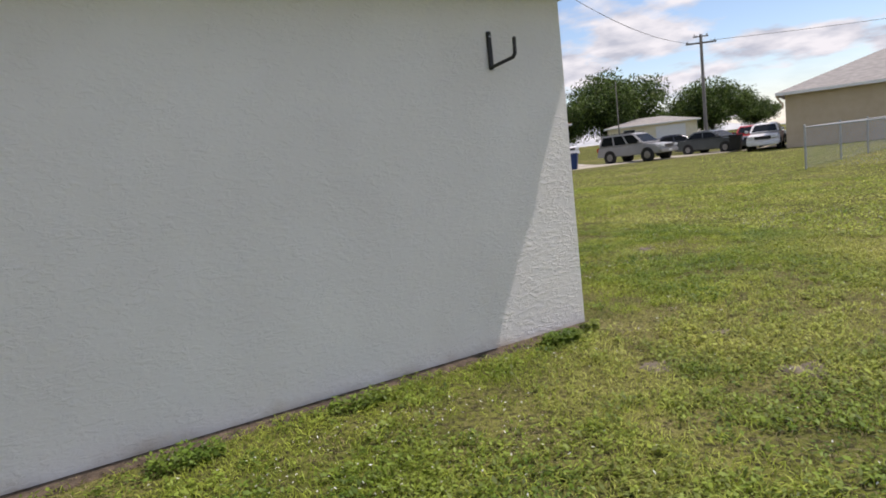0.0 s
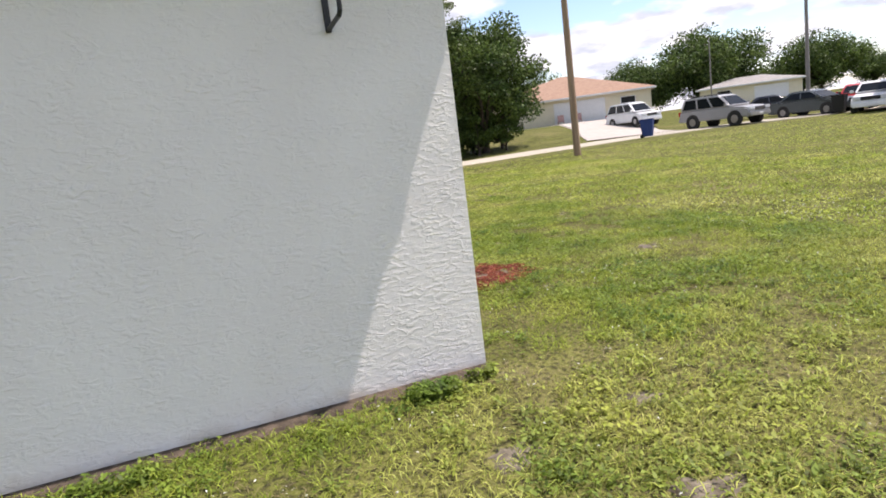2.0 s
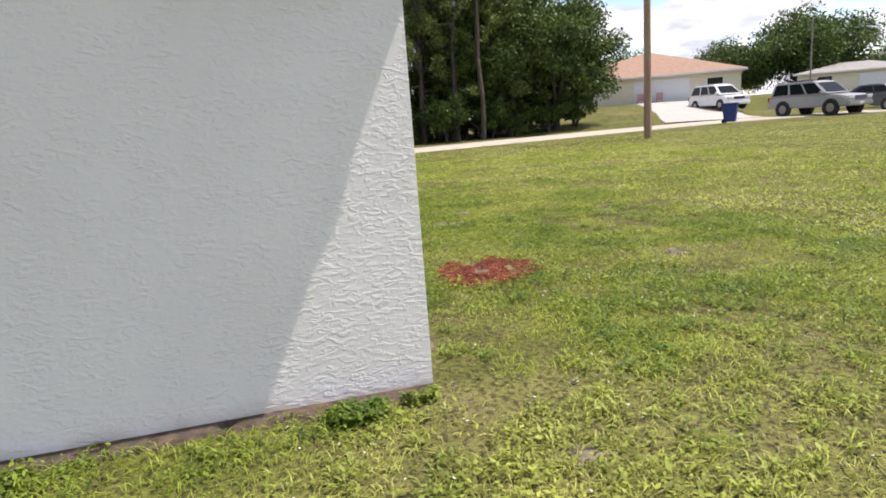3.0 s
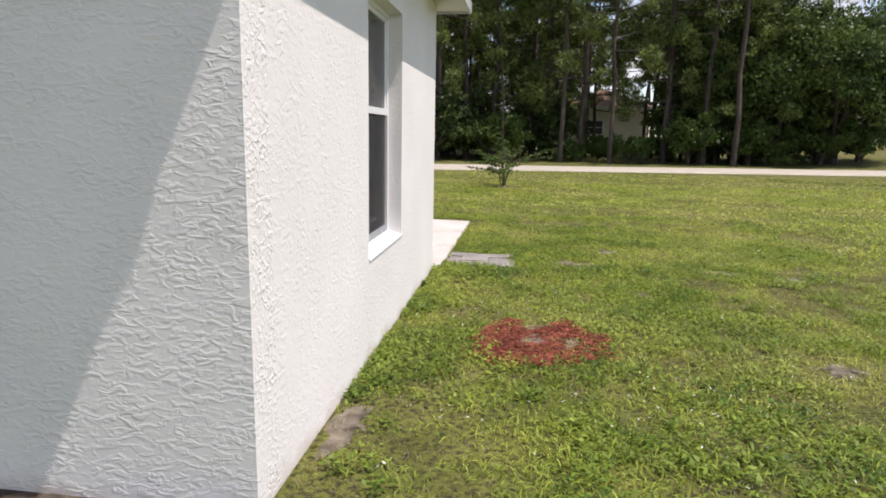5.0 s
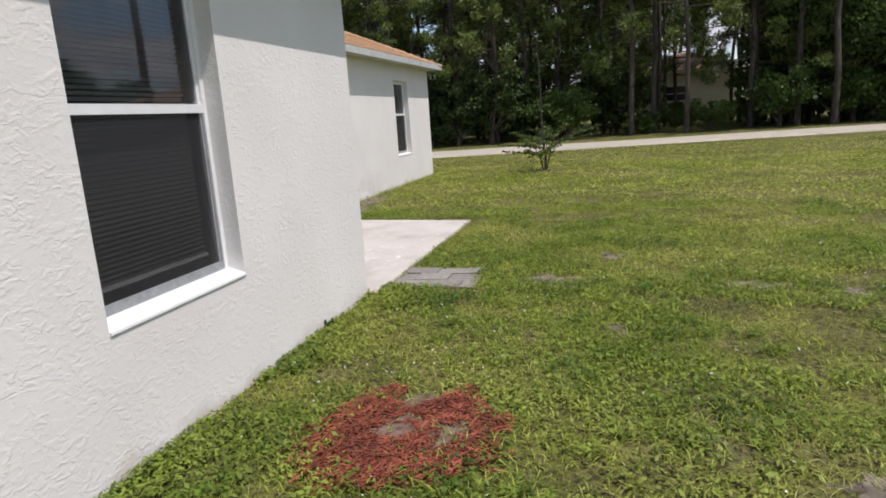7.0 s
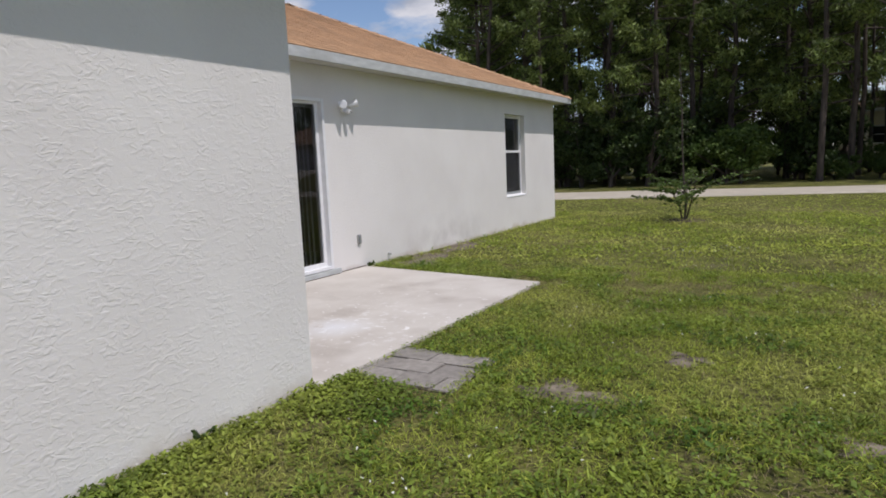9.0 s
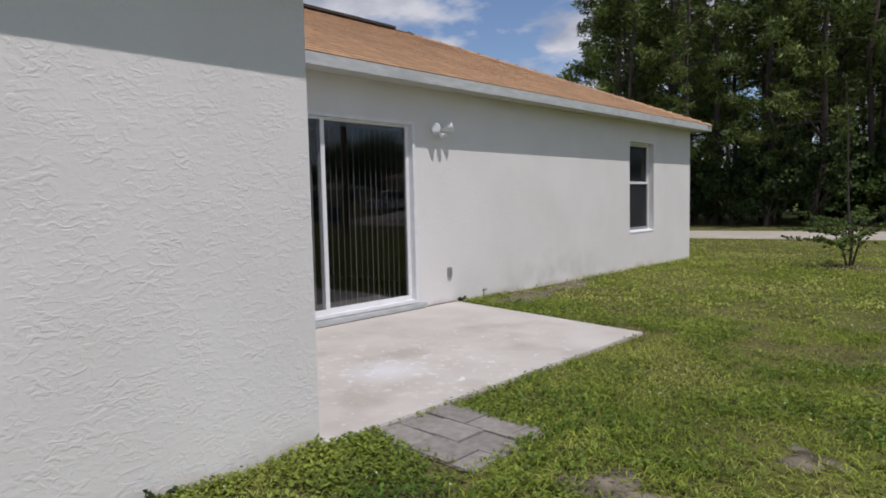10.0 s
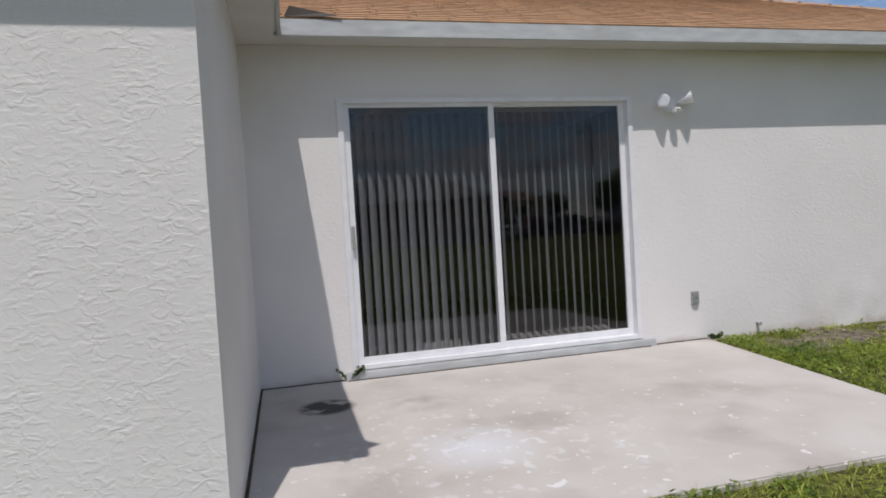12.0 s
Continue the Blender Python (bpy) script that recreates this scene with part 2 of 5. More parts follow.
ROAD = mat("road_surface", (0.37, 0.335, 0.275), (0.46, 0.42, 0.35), scale=2.2, detail=9, rough=0.95, bump=0.004, bump_scale=30, big=((0.38, 0.35, 0.28), 0.35, 0.5, 0.72))
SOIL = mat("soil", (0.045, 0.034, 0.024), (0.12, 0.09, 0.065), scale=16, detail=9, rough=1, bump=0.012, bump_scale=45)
SAND = mat("sandy_soil", (0.05, 0.04, 0.028), (0.24, 0.205, 0.155), scale=9, detail=9, rough=1, bump=0.008, bump_scale=60)
MULCH = mat("red_mulch", (0.15, 0.035, 0.019), (0.34, 0.1, 0.058), scale=12, rough=0.9, island=0.4)
MULCH_BED = mat("mulch_bed", (0.1, 0.06, 0.042), (0.21, 0.155, 0.12), scale=20, detail=9, rough=1, bump=0.01, bump_scale=60)
BARK = mat("bark", (0.045, 0.036, 0.03), (0.1, 0.08, 0.066), scale=9, detail=8, rough=0.95, bump=0.02, bump_scale=14, stretch=(1, 1, 0.25))
POLE_WOOD = mat("pole_wood", (0.2, 0.135, 0.085), (0.32, 0.235, 0.16), scale=7, detail=8, rough=0.9, bump=0.006, bump_scale=20, stretch=(1, 1, 0.08))
GREY_POLE = mat("grey_pole_wood", (0.17, 0.16, 0.15), (0.26, 0.245, 0.23), scale=7, detail=8, rough=0.9, bump=0.005, bump_scale=20, stretch=(1, 1, 0.08))
PINE_LEAF = leaf_mat("pine_needles", (0.065, 0.1, 0.025), (0.18, 0.23, 0.06), spread=0.7)
OAK_LEAF = leaf_mat("oak_leaves", (0.035, 0.07, 0.016), (0.12, 0.175, 0.042), spread=0.7)
# darker leaf colour, with the deep shade under the pines put into it
SHADED_SHRUB_LEAF = leaf_mat("shaded_shrub_leaves", (0.028, 0.052, 0.014), (0.07, 0.105, 0.028), spread=0.6)
BUSH_LEAF = leaf_mat("bush_leaves", (0.055, 0.1, 0.022), (0.12, 0.17, 0.035), spread=0.45)
GRASS_BLADE = leaf_mat("grass_blade", (0.205, 0.285, 0.03), (0.43, 0.485, 0.085), spread=0.4, scale=1.1, big=((0.5, 0.49, 0.16), 0.42, 0.47, 0.72), through_light=0.42)
WEED_LEAF = leaf_mat("weed_leaf", (0.075, 0.15, 0.018), (0.25, 0.32, 0.05), spread=0.55, scale=1.9, big=((0.38, 0.4, 0.08), 0.42, 0.5, 0.75), through_light=0.42)
DRY_BLADE = leaf_mat("dry_blade", (0.15, 0.125, 0.06), (0.34, 0.28, 0.15), spread=0.35, scale=2)
PETAL_GLINT = mat("petal_glint", (0.66, 0.67, 0.6), (0.48, 0.5, 0.42), scale=30)
GALV = mat("galvanised_steel", (0.36, 0.38, 0.4), (0.46, 0.48, 0.5), scale=20, rough=0.5, metal=0.6)
TAN = mat("tan_stucco", (0.5, 0.41, 0.29), (0.55, 0.46, 0.34), scale=2, rough=0.9, bump=0.004, bump_scale=30)
GREY_ROOF = mat("grey_roof", (0.24, 0.23, 0.22), (0.33, 0.315, 0.3), scale=3, detail=9, rough=0.95, bump=0.01, bump_scale=12, stretch=(1, 1, 3))
CREAM = mat("cream_stucco", (0.7, 0.65, 0.5), (0.76, 0.7, 0.56), scale=2, rough=0.9, bump=0.004, bump_scale=30)
ORANGE_ROOF = mat("orange_roof", (0.27, 0.17, 0.118), (0.34, 0.225, 0.16), scale=3, detail=9, rough=0.95, bump=0.01, bump_scale=12, stretch=(1, 1, 3))
RUBBER = mat("tyre_rubber", (0.015, 0.015, 0.015), (0.03, 0.03, 0.03), scale=20, rough=0.85)
ALLOY = mat("alloy", (0.28, 0.28, 0.29), (0.36, 0.36, 0.36), scale=10, rough=0.3, metal=0.8)
CAR_GLASS = mat("car_glass", (0.01, 0.012, 0.013), (0.014, 0.016, 0.018), rough=0.12, spec=0.15)
LAMP_RED = mat("tail_lens", (0.35, 0.01, 0.01), (0.4, 0.02, 0.02), rough=0.2)
LAMP_CLEAR = mat("head_lens", (0.7, 0.72, 0.74), (0.6, 0.62, 0.64), rough=0.1)
BLACK_PLASTIC = mat("black_plastic", (0.015, 0.015, 0.016), (0.03, 0.03, 0.03), rough=0.6)


def lawn_mat():
    """Thin, weedy turf: greens at two scales, straw and bare soil between."""
    m = mat("turf", (0.078, 0.09, 0.02), (0.165, 0.175, 0.045), scale=2.6, detail=12, rough=1, bump=0.02, bump_scale=38, spec=0.1,
            big=((0.2, 0.185, 0.07), 0.33, 0.46, 0.72))
    nt, L = m.node_tree, m.node_tree.links
    b = nt.nodes["Principled BSDF"]
    tc = nt.nodes.new("ShaderNodeTexCoord")
    out = b.inputs["Base Color"].links[0].from_socket
    for scale, lo, hi, c, top in ((26, 0.47, 0.61, (0.035, 0.032, 0.018), 0.85), (1.5, 0.6, 0.72, (0.16, 0.135, 0.09), 0.5), (75, 0.6, 0.7, (0.22, 0.2, 0.11), 0.6)):
        n = nt.nodes.new("ShaderNodeTexNoise")
        n.inputs["Scale"].default_value, n.inputs["Detail"].default_value = scale, 8
        L.new(tc.outputs["Object"], n.inputs["Vector"])
        r = nt.nodes.new("ShaderNodeMapRange")
        r.inputs["From Min"].default_value, r.inputs["From Max"].default_value, r.inputs["To Max"].default_value = lo, hi, top
        L.new(n.outputs["Fac"], r.inputs["Value"])
        mx = nt.nodes.new("ShaderNodeMix")
        mx.data_type = "RGBA"
        L.new(r.outputs[0], mx.inputs["Factor"])
        L.new(out, mx.inputs["A"])
        mx.inputs["B"].default_value = (*c, 1)
        out = mx.outputs["Result"]
    L.new(out, b.inputs["Base Color"])
    return m


def slab_mat():
    """Worn patio concrete with spilt white paint and a dark leaf stain."""
    m = mat("patio_concrete", (0.47, 0.44, 0.4), (0.54, 0.515, 0.475), scale=2.2, detail=10, rough=0.9, bump=0.0015, bump_scale=200, big=((0.37, 0.335, 0.3), 1.4, 0.54, 0.74))
    nt, L = m.node_tree, m.node_tree.links
    b = nt.nodes["Principled BSDF"]
    tc = nt.nodes.new("ShaderNodeTexCoord")
    out = b.inputs["Base Color"].links[0].from_socket

    def near(x, y, radius, fade):
        d = nt.nodes.new("ShaderNodeVectorMath")
        d.operation = "DISTANCE"
        L.new(tc.outputs["Object"], d.inputs[0])
        d.inputs[1].default_value = (x, y, 0.03)
        r = nt.nodes.new("ShaderNodeMapRange")
        r.inputs["From Min"].default_value, r.inputs["From Max"].default_value = radius + fade, radius - fade
        L.new(d.outputs["Value"], r.inputs["Value"])
        return r.outputs[0]

    def spots(scale, lo, hi, mask, c, amount, detail=6):
        nonlocal out
        n = nt.nodes.new("ShaderNodeTexNoise")
        n.inputs["Scale"].default_value, n.inputs["Detail"].default_value = scale, detail
        L.new(tc.outputs["Object"], n.inputs["Vector"])
        r = nt.nodes.new("ShaderNodeMapRange")
        r.inputs["From Min"].default_value, r.inputs["From Max"].default_value, r.inputs["To Max"].default_value = lo, hi, amount
        L.new(n.outputs["Fac"], r.inputs["Value"])
        mu = nt.nodes.new("ShaderNodeMath")
        mu.operation = "MULTIPLY"
        L.new(r.outputs[0], mu.inputs[0])
        L.new(mask, mu.inputs[1])
        mx = nt.nodes.new("ShaderNodeMix")
        mx.data_type = "RGBA"
        L.new(mu.outputs[0], mx.inputs["Factor"])
        L.new(out, mx.inputs["A"])
        mx.inputs["B"].default_value = (*c, 1)
        out = mx.outputs["Result"]

    spots(12, 0.58, 0.66, near(-0.75, 5.5, 0.65, 0.5), (0.68, 0.68, 0.68), 0.7, 9)
    spots(14, 0.665, 0.7, near(-0.6, 6.0, 1.5, 0.5), (0.72, 0.72, 0.71), 0.8, 6)
    spots(4, 0.3, 0.4, near(-0.78, 5.4, 0.2, 0.16), (0.68, 0.71, 0.75), 0.6)
    spots(6, 0.32, 0.44, near(-1.85, 4.72, 0.17, 0.03), (0.06, 0.055, 0.05), 0.95)
    spots(5, 0.4, 0.6, near(-1.7, 5.3, 0.16, 0.1), (0.3, 0.28, 0.26), 0.7)
    L.new(out, b.inputs["Base Color"])
    return m


TURF, PATIO = lawn_mat(), slab_mat()


# ---- building blocks ----
def part(name, bm, material, parent=None, label=""):
    me = bpy.data.meshes.new(name)
    bm.to_mesh(me)
    bm.free()
    me.materials.append(material)
    ob = new(name, me)
    if parent:
        ob.parent = parent
    return tagged(ob, label)


def raw(name, verts, faces, material, parent=None, label=""):
    me = bpy.data.meshes.new(name)
    me.from_pydata([tuple(v) for v in verts], [], faces)
    me.update()
    me.materials.append(material)
    ob = new(name, me)
    if parent:
        ob.parent = parent
    return tagged(ob, label)


def quads(name, pts, material, parent=None, label=""):
    """One mesh of loose four-cornered leaves from an array (n, 4, 3)."""
    n = len(pts)
    me = bpy.data.meshes.new(name)
    me.vertices.add(4 * n)
    me.vertices.foreach_set("co", np.ascontiguousarray(pts, dtype=np.float32).ravel())
    me.loops.add(4 * n)
    me.loops.foreach_set("vertex_index", np.arange(4 * n, dtype=np.int32))
    me.polygons.add(n)
    me.polygons.foreach_set("loop_start", np.arange(0, 4 * n, 4, dtype=np.int32))
    me.update(calc_edges=True)
    me.materials.append(material)
    ob = new(name, me)
    if parent:
        ob.parent = parent
    return tagged(ob, label)


def box(bm, lo, hi, bevel=0.0):
    got = bmesh.ops.create_cube(bm, size=1)["verts"]
    for v in got:
        v.co = [lo[i] + (v.co[i] + 0.5) * (hi[i] - lo[i]) for i in range(3)]
    if bevel:
        edges = list({e for v in got for e in v.link_edges})
        bmesh.ops.bevel(bm, geom=edges, offset=bevel, segments=2, affect="EDGES")
    return bm


def boxes(*spans, bevel=0.0):
    bm = bmesh.new()
    for lo, hi in spans:
        box(bm, lo, hi, bevel)
    return bm


def rod(bm, a, b, r1, r2=None, sides=8):
    a, b = Vector(a), Vector(b)
    r2 = r1 if r2 is None else r2
    turn = (b - a).to_track_quat("Z", "Y").to_matrix().to_4x4()
    m = Matrix.Translation((a + b) / 2) @ turn
    bmesh.ops.create_cone(bm, cap_ends=True, segments=sides, radius1=r1, radius2=r2, depth=(b - a).length, matrix=m)
    return bm


def empty(name, place=(0, 0, 0), turn=0.0):
    ob = new(name)
    ob.matrix_world = pose(*place, 0, 0, turn)
    return ob


def step(v, a, b):
    u = min(max((v - a) / (b - a), 0.0), 1.0)
    return u * u * (3 - 2 * u)


def past_road(x, y):
    return y - (21.8 + 0.2 * x)


def ground_z(x, y):
    z = 1.3 * step(past_road(x, y), 3.5, 17) * step(x, 12, 26)
    return z + 0.02 * (noise.noise((x * 0.25, y * 0.25, 0)) if (x > 1 or y < -0.8) and abs(x) < 40 else 0)


# ---- ground, road, pavement ----
def build_ground():
    xs = [-600, -200, -90] + [-60 + 2.0 * i for i in range(23)] + [-14.5 + 0.5 * i for i in range(59)] + [16 + 2.0 * i for i in range(28)] + [90, 200, 600]
    ys = [-600, -200, -90, -50, -30] + [-20 + 1.0 * i for i in range(12)] + [-8 + 0.5 * i for i in range(64)] + [25 + 2.0 * i for i in range(25)] + [90, 200, 600]
    verts = [(x, y, ground_z(x, y)) for y in ys for x in xs]
    w = len(xs)
    faces = [(j * w + i, j * w + i + 1, (j + 1) * w + i + 1, (j + 1) * w + i) for j in range(len(ys) - 1) for i in range(w - 1)]
    ob = raw("ground", verts, faces, TURF)
    tagged(ob, "patchy green lawn of short grass and weeds", "lawn", kind="structure")


def strip(name, line, width, material, label, category, lift=0.02):
    """A paved ribbon that follows the ground."""
    pts = []
    for (x0, y0), (x1, y1) in zip(line, line[1:]):
        n = max(2, int(math.hypot(x1 - x0, y1 - y0) / 1.5))
        pts += [(x0 + (x1 - x0) * i / n, y0 + (y1 - y0) * i / n) for i in range(n)]
    pts.append(line[-1])
    verts, faces = [], []
    rng = random.Random(5)
    for i, (x, y) in enumerate(pts):
        a, b = pts[max(i - 1, 0)], pts[min(i + 1, len(pts) - 1)]
        d = Vector((b[0] - a[0], b[1] - a[1])).normalized()
        for s in (-1, 1):
            h = s * (width / 2 + rng.uniform(-0.08, 0.08))
            px, py = x - d.y * h, y + d.x * h
            verts.append((px, py, ground_z(px, py) + lift + 0.03))
        for s in (-1, 1):
            h = s * (width / 2 + 0.12)
            px, py = x - d.y * h, y + d.x * h
            verts.append((px, py, ground_z(px, py) - 0.05))
        if i:
            k = 4 * i
            faces += [(k - 4, k, k + 1, k - 3), (k - 2, k + 2, k, k - 4), (k - 3, k + 1, k + 3, k - 1)]
    return tagged(raw(name, verts, faces, material), label, category, kind="structure")


build_ground()
strip("road", [(-150, -6), (-40, 15.9), (0, 24), (16, 27.2), (23, 28.2), (28.5, 27.2), (33, 23.8), (37, 19), (46, 8), (90, -45)], 3.4, ROAD, "pale sandy concrete road along the lawn", "road")
strip("driveway", [(25.5, 30), (28.5, 35.5), (32.4, 44.9)], 5.6, CONCRETE_PALE, "pale concrete driveway leading to a garage", "driveway", 0.035)

# ---- house ----
H_WALL, EAVE, OVER = 2.56, 2.54, 0.285


def wall(name, lo, hi, axis, holes, material, label):
    """A wall as butted boxes round its openings. axis: the way it runs."""
    k = "xy".index(axis)
    spans, cur = [], lo[k]

    def cut(a, b, z0, z1):
        l, h = list(lo), list(hi)
        l[k], h[k], l[2], h[2] = a, b, z0, z1
        if b - a > 1e-4 and z1 - z0 > 1e-4:
            spans.append((l, h))

    for a, b, z0, z1 in holes:
        cut(cur, a, lo[2], hi[2])
        cut(a, b, lo[2], z0)
        cut(a, b, z1, hi[2])
        cur = b
    cut(cur, hi[k], lo[2], hi[2])
    return tagged(part(name, boxes(*spans), material), label, "wall", kind="structure")


WIN_B = (1.63, 2.61, 0.612, 2.19)
WIN_C = (12.58, 13.5, 0.63, 2.22)
DOOR_C = (4.965, 7.447, 0.1, 2.165)
wall("wall_south", (-10.8, 0, -0.1), (0, 0.2, H_WALL), "x", [], STUCCO_X, "off-white knock-down stucco wall of the house")
wall("wall_east", (-0.2, 0.2, -0.1), (0, 4.28, H_WALL), "y", [WIN_B], STUCCO_Y, "off-white knock-down stucco wall with a window")
wall("wall_return", (-2.54, 4.08, -0.1), (-0.2, 4.28, H_WALL), "x", [], STUCCO_C, "off-white stucco return wall beside the patio")
wall("wall_patio", (-2.74, 4.08, -0.1), (-2.54, 15.12, H_WALL), "y", [DOOR_C, WIN_C], STUCCO_C, "long off-white stucco wall behind the patio")
wall("wall_north", (-10.8, 14.92, -0.1), (-2.74, 15.12, H_WALL), "x", [], STUCCO_X, "off-white stucco end wall of the house")
wall("wall_west", (-11, 0, -0.1), (-10.8, 15.12, H_WALL), "y", [], STUCCO_Y, "off-white stucco back wall of the house")
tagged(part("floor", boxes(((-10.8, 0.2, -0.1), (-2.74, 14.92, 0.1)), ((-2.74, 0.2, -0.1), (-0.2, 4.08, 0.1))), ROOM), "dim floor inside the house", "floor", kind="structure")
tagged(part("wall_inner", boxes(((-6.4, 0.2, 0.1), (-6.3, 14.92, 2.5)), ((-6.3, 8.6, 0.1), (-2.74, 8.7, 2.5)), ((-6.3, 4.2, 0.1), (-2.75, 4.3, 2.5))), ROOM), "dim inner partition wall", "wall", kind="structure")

RX, RP = -6.5, 0.448
E0 = EAVE + 0.12
XE, XB, Y0, Y1, YB = -2.54 + OVER, OVER, -OVER, 15.12 + OVER, 4.28 + OVER
XW = 2 * RX - XE
RUN = XE - RX
R1 = E0 + RUN * RP
BR = (YB - Y0) / 2
R2, YM = E0 + BR * RP, (YB + Y0) / 2
A, B_, C_, D_ = (XW, Y0, E0), (XB, Y0, E0), (XB, YB, E0), (XE, YB, E0)
F_, G_ = (XE, Y1, E0), (XW, Y1, E0)
RS, RN = (RX, Y0 + RUN, R1), (RX, Y1 - RUN, R1)
HB, HV = (XB - BR, YM, R2), (XE - (R2 - E0) / RP, YM, R2)
ROOF = [(A, B_, HB, HV, RS), (B_, C_, HB), (C_, D_, HV, HB), (D_, F_, RN, RS, HV), (F_, G_, RN), (G_, A, RS, RN)]


def build_roof():
    roof = empty("roof")
    tagged(roof, "hipped house roof of brown asphalt shingles", "roof", kind="structure")
    bm = bmesh.new()
    for poly in ROOF:
        bm.faces.new([bm.verts.new(p) for p in poly])
    bmesh.ops.remove_doubles(bm, verts=list(bm.verts), dist=0.001)
    bmesh.ops.recalc_face_normals(bm, faces=bm.faces)
    part("decking", bm, FELT, roof, "dark felt under the shingles")
    line = [A, B_, C_, D_, F_, G_]
    ring = line + [line[0]]
    for (x0, y0, _), (x1, y1, _) in zip(ring, ring[1:]):
        lo = (min(x0, x1), min(y0, y1))
        hi = (max(x0, x1), max(y0, y1))
        if abs(x0 - x1) > abs(y0 - y1):
            side = 0.0 if y0 > 2 else -0.022
            span = ((lo[0], y0 + side if side else y0, EAVE), (hi[0], y0 if side else y0 + 0.022, E0 - 0.004))
        else:
            side = 0.022 if x0 > -5 else -0.022
            span = ((min(x0, x0 + side), lo[1] - 0.022, EAVE), (max(x0, x0 + side), hi[1] + 0.022, E0 - 0.004))
        part("fascia_board", boxes(span, bevel=0.003), FASCIA, roof, "weathered pale grey fascia board")
    tri = ((XW, Y0), (XB, Y0), (XB, YB), (XE, YB), (XE, Y1), (XW, Y1))
    bm = bmesh.new()
    bm.faces.new([bm.verts.new((x, y, EAVE + 0.022)) for x, y in tri])
    ex = bmesh.ops.extrude_face_region(bm, geom=list(bm.faces))
    for g in ex["geom"]:
        if isinstance(g, bmesh.types.BMVert):
            g.co.z += 0.012
    bmesh.ops.recalc_face_normals(bm, faces=bm.faces)
    part("soffit_panel", bm, SOFFIT, roof, "flat pale soffit under the eaves")
    vent = boxes(((RX - 0.16, RS[1] + 0.3, R1 - 0.02), (RX + 0.16, 10.7, R1 + 0.035)), bevel=0.01)
    part("ridge_vent", vent, FELT, roof, "dark ridge vent along the roof top")
    flap = raw("shingle_flap", [(XE + 0.02, 4.62, E0 + 0.01), (XE + 0.04, 5.02, E0 + 0.012), (XE - 0.1, 4.9, E0 + 0.085), (XE - 0.16, 4.66, E0 + 0.14), (XE - 0.02, 4.66, E0 + 0.1)], [(0, 1, 2, 4), (0, 4, 3), (2, 3, 4)], FELT, roof, "dark lifted corner of torn roofing")
    # courses of shingles on the slope above the patio, each a thin wedge
    rng = random.Random(11)
    slope = math.sqrt(1 + RP * RP)
    up = Vector((-1, 0, RP)) / slope
    nrm = Vector((RP, 0, 1)) / slope
    pitch, wide = 0.145, 0.31
    rows = int(RUN * slope / pitch)
    shared = []
    for k in range(6):
        g = rng.uniform(0.002, 0.006)
        v = []
        for u, th in ((-0.012 - rng.uniform(0, 0.006), 0.012), (pitch + 0.01, 0.004)):
            for y in (g, wide - g):
                for z in (0.0, th):
                    v.append((Vector((0, y, 0)) + up * u + nrm * z))
        me = bpy.data.meshes.new("shingle")
        me.from_pydata([tuple(p) for p in v], [], [(0, 2, 3, 1), (1, 3, 7, 5), (0, 1, 5, 4), (2, 6, 7, 3), (4, 5, 7, 6)])
        me.materials.append(SHINGLE)
        shared.append(me)
    vs, fs = [], []
    for r in range(rows):
        base = Vector((XE, 0, E0 + 0.004)) + up * (r * pitch)
        run = r * pitch / slope
        ya = YB - run if base.z < R2 else Y0 + run
        yb = Y1 - run
        y = ya + (0.5 * wide if r % 2 else 0.0) + rng.uniform(0, 0.1)
        while y + wide < yb:
            place = base + Vector((0, y, rng.uniform(0, 0.002)))
            if r < 10 and 4.8 < y < 14.5:
                ob = new("shingle", rng.choice(shared))
                ob.parent = roof
                ob.location = place
            else:
                k = len(vs)
                me = rng.choice(shared)
                vs += [tuple(place + v.co) for v in me.vertices]
                fs += [tuple(k + i for i in p.vertices) for p in me.polygons]
            y += wide
    # the other slopes, course by course between their own edges
    for poly in ROOF[:3] + ROOF[4:]:
        p0, p1 = Vector(poly[0]), Vector(poly[1])
        along = (p1 - p0).normalized()
        rise = Vector((-along.y, along.x, RP)).normalized()
        face = along.cross(rise)
        flat = [((Vector(q) - p0).dot(along), (Vector(q) - p0).dot(rise)) for q in poly]
        tall = max(v for _, v in flat)
        for r in range(int(tall / pitch)):
            level = r * pitch + 0.06
            cuts = []
            for (ua, va), (ub, vb) in zip(flat, flat[1:] + flat[:1]):
                if (va - level) * (vb - level) < 0:
                    cuts.append(ua + (ub - ua) * (level - va) / (vb - va))
            if len(cuts) < 2:
                continue
            u = min(cuts) + (0.15 if r % 2 else 0.0)
            while u + wide < max(cuts) + 0.1:
                k = len(vs)
                for du, dv, th in ((0.004, -0.015, 0.0), (0.004, -0.015, 0.012), (wide - 0.004, -0.015, 0.0), (wide - 0.004, -0.015, 0.012), (0.004, pitch + 0.01, 0.0), (0.004, pitch + 0.01, 0.004), (wide - 0.004, pitch + 0.01, 0.0), (wide - 0.004, pitch + 0.01, 0.004)):
                    vs.append(tuple(p0 + along * (u + du) + rise * (r * pitch + dv) + face * (0.004 + th)))
                fs += [tuple(k + i for i in f) for f in ((0, 2, 3, 1), (1, 3, 7, 5), (0, 1, 5, 4), (2, 6, 7, 3))]
                u += wide
    tagged(raw("shingle_field", vs, fs, SHINGLE_FAR, roof), "brown asphalt shingles in overlapping rows", kind="stuff")
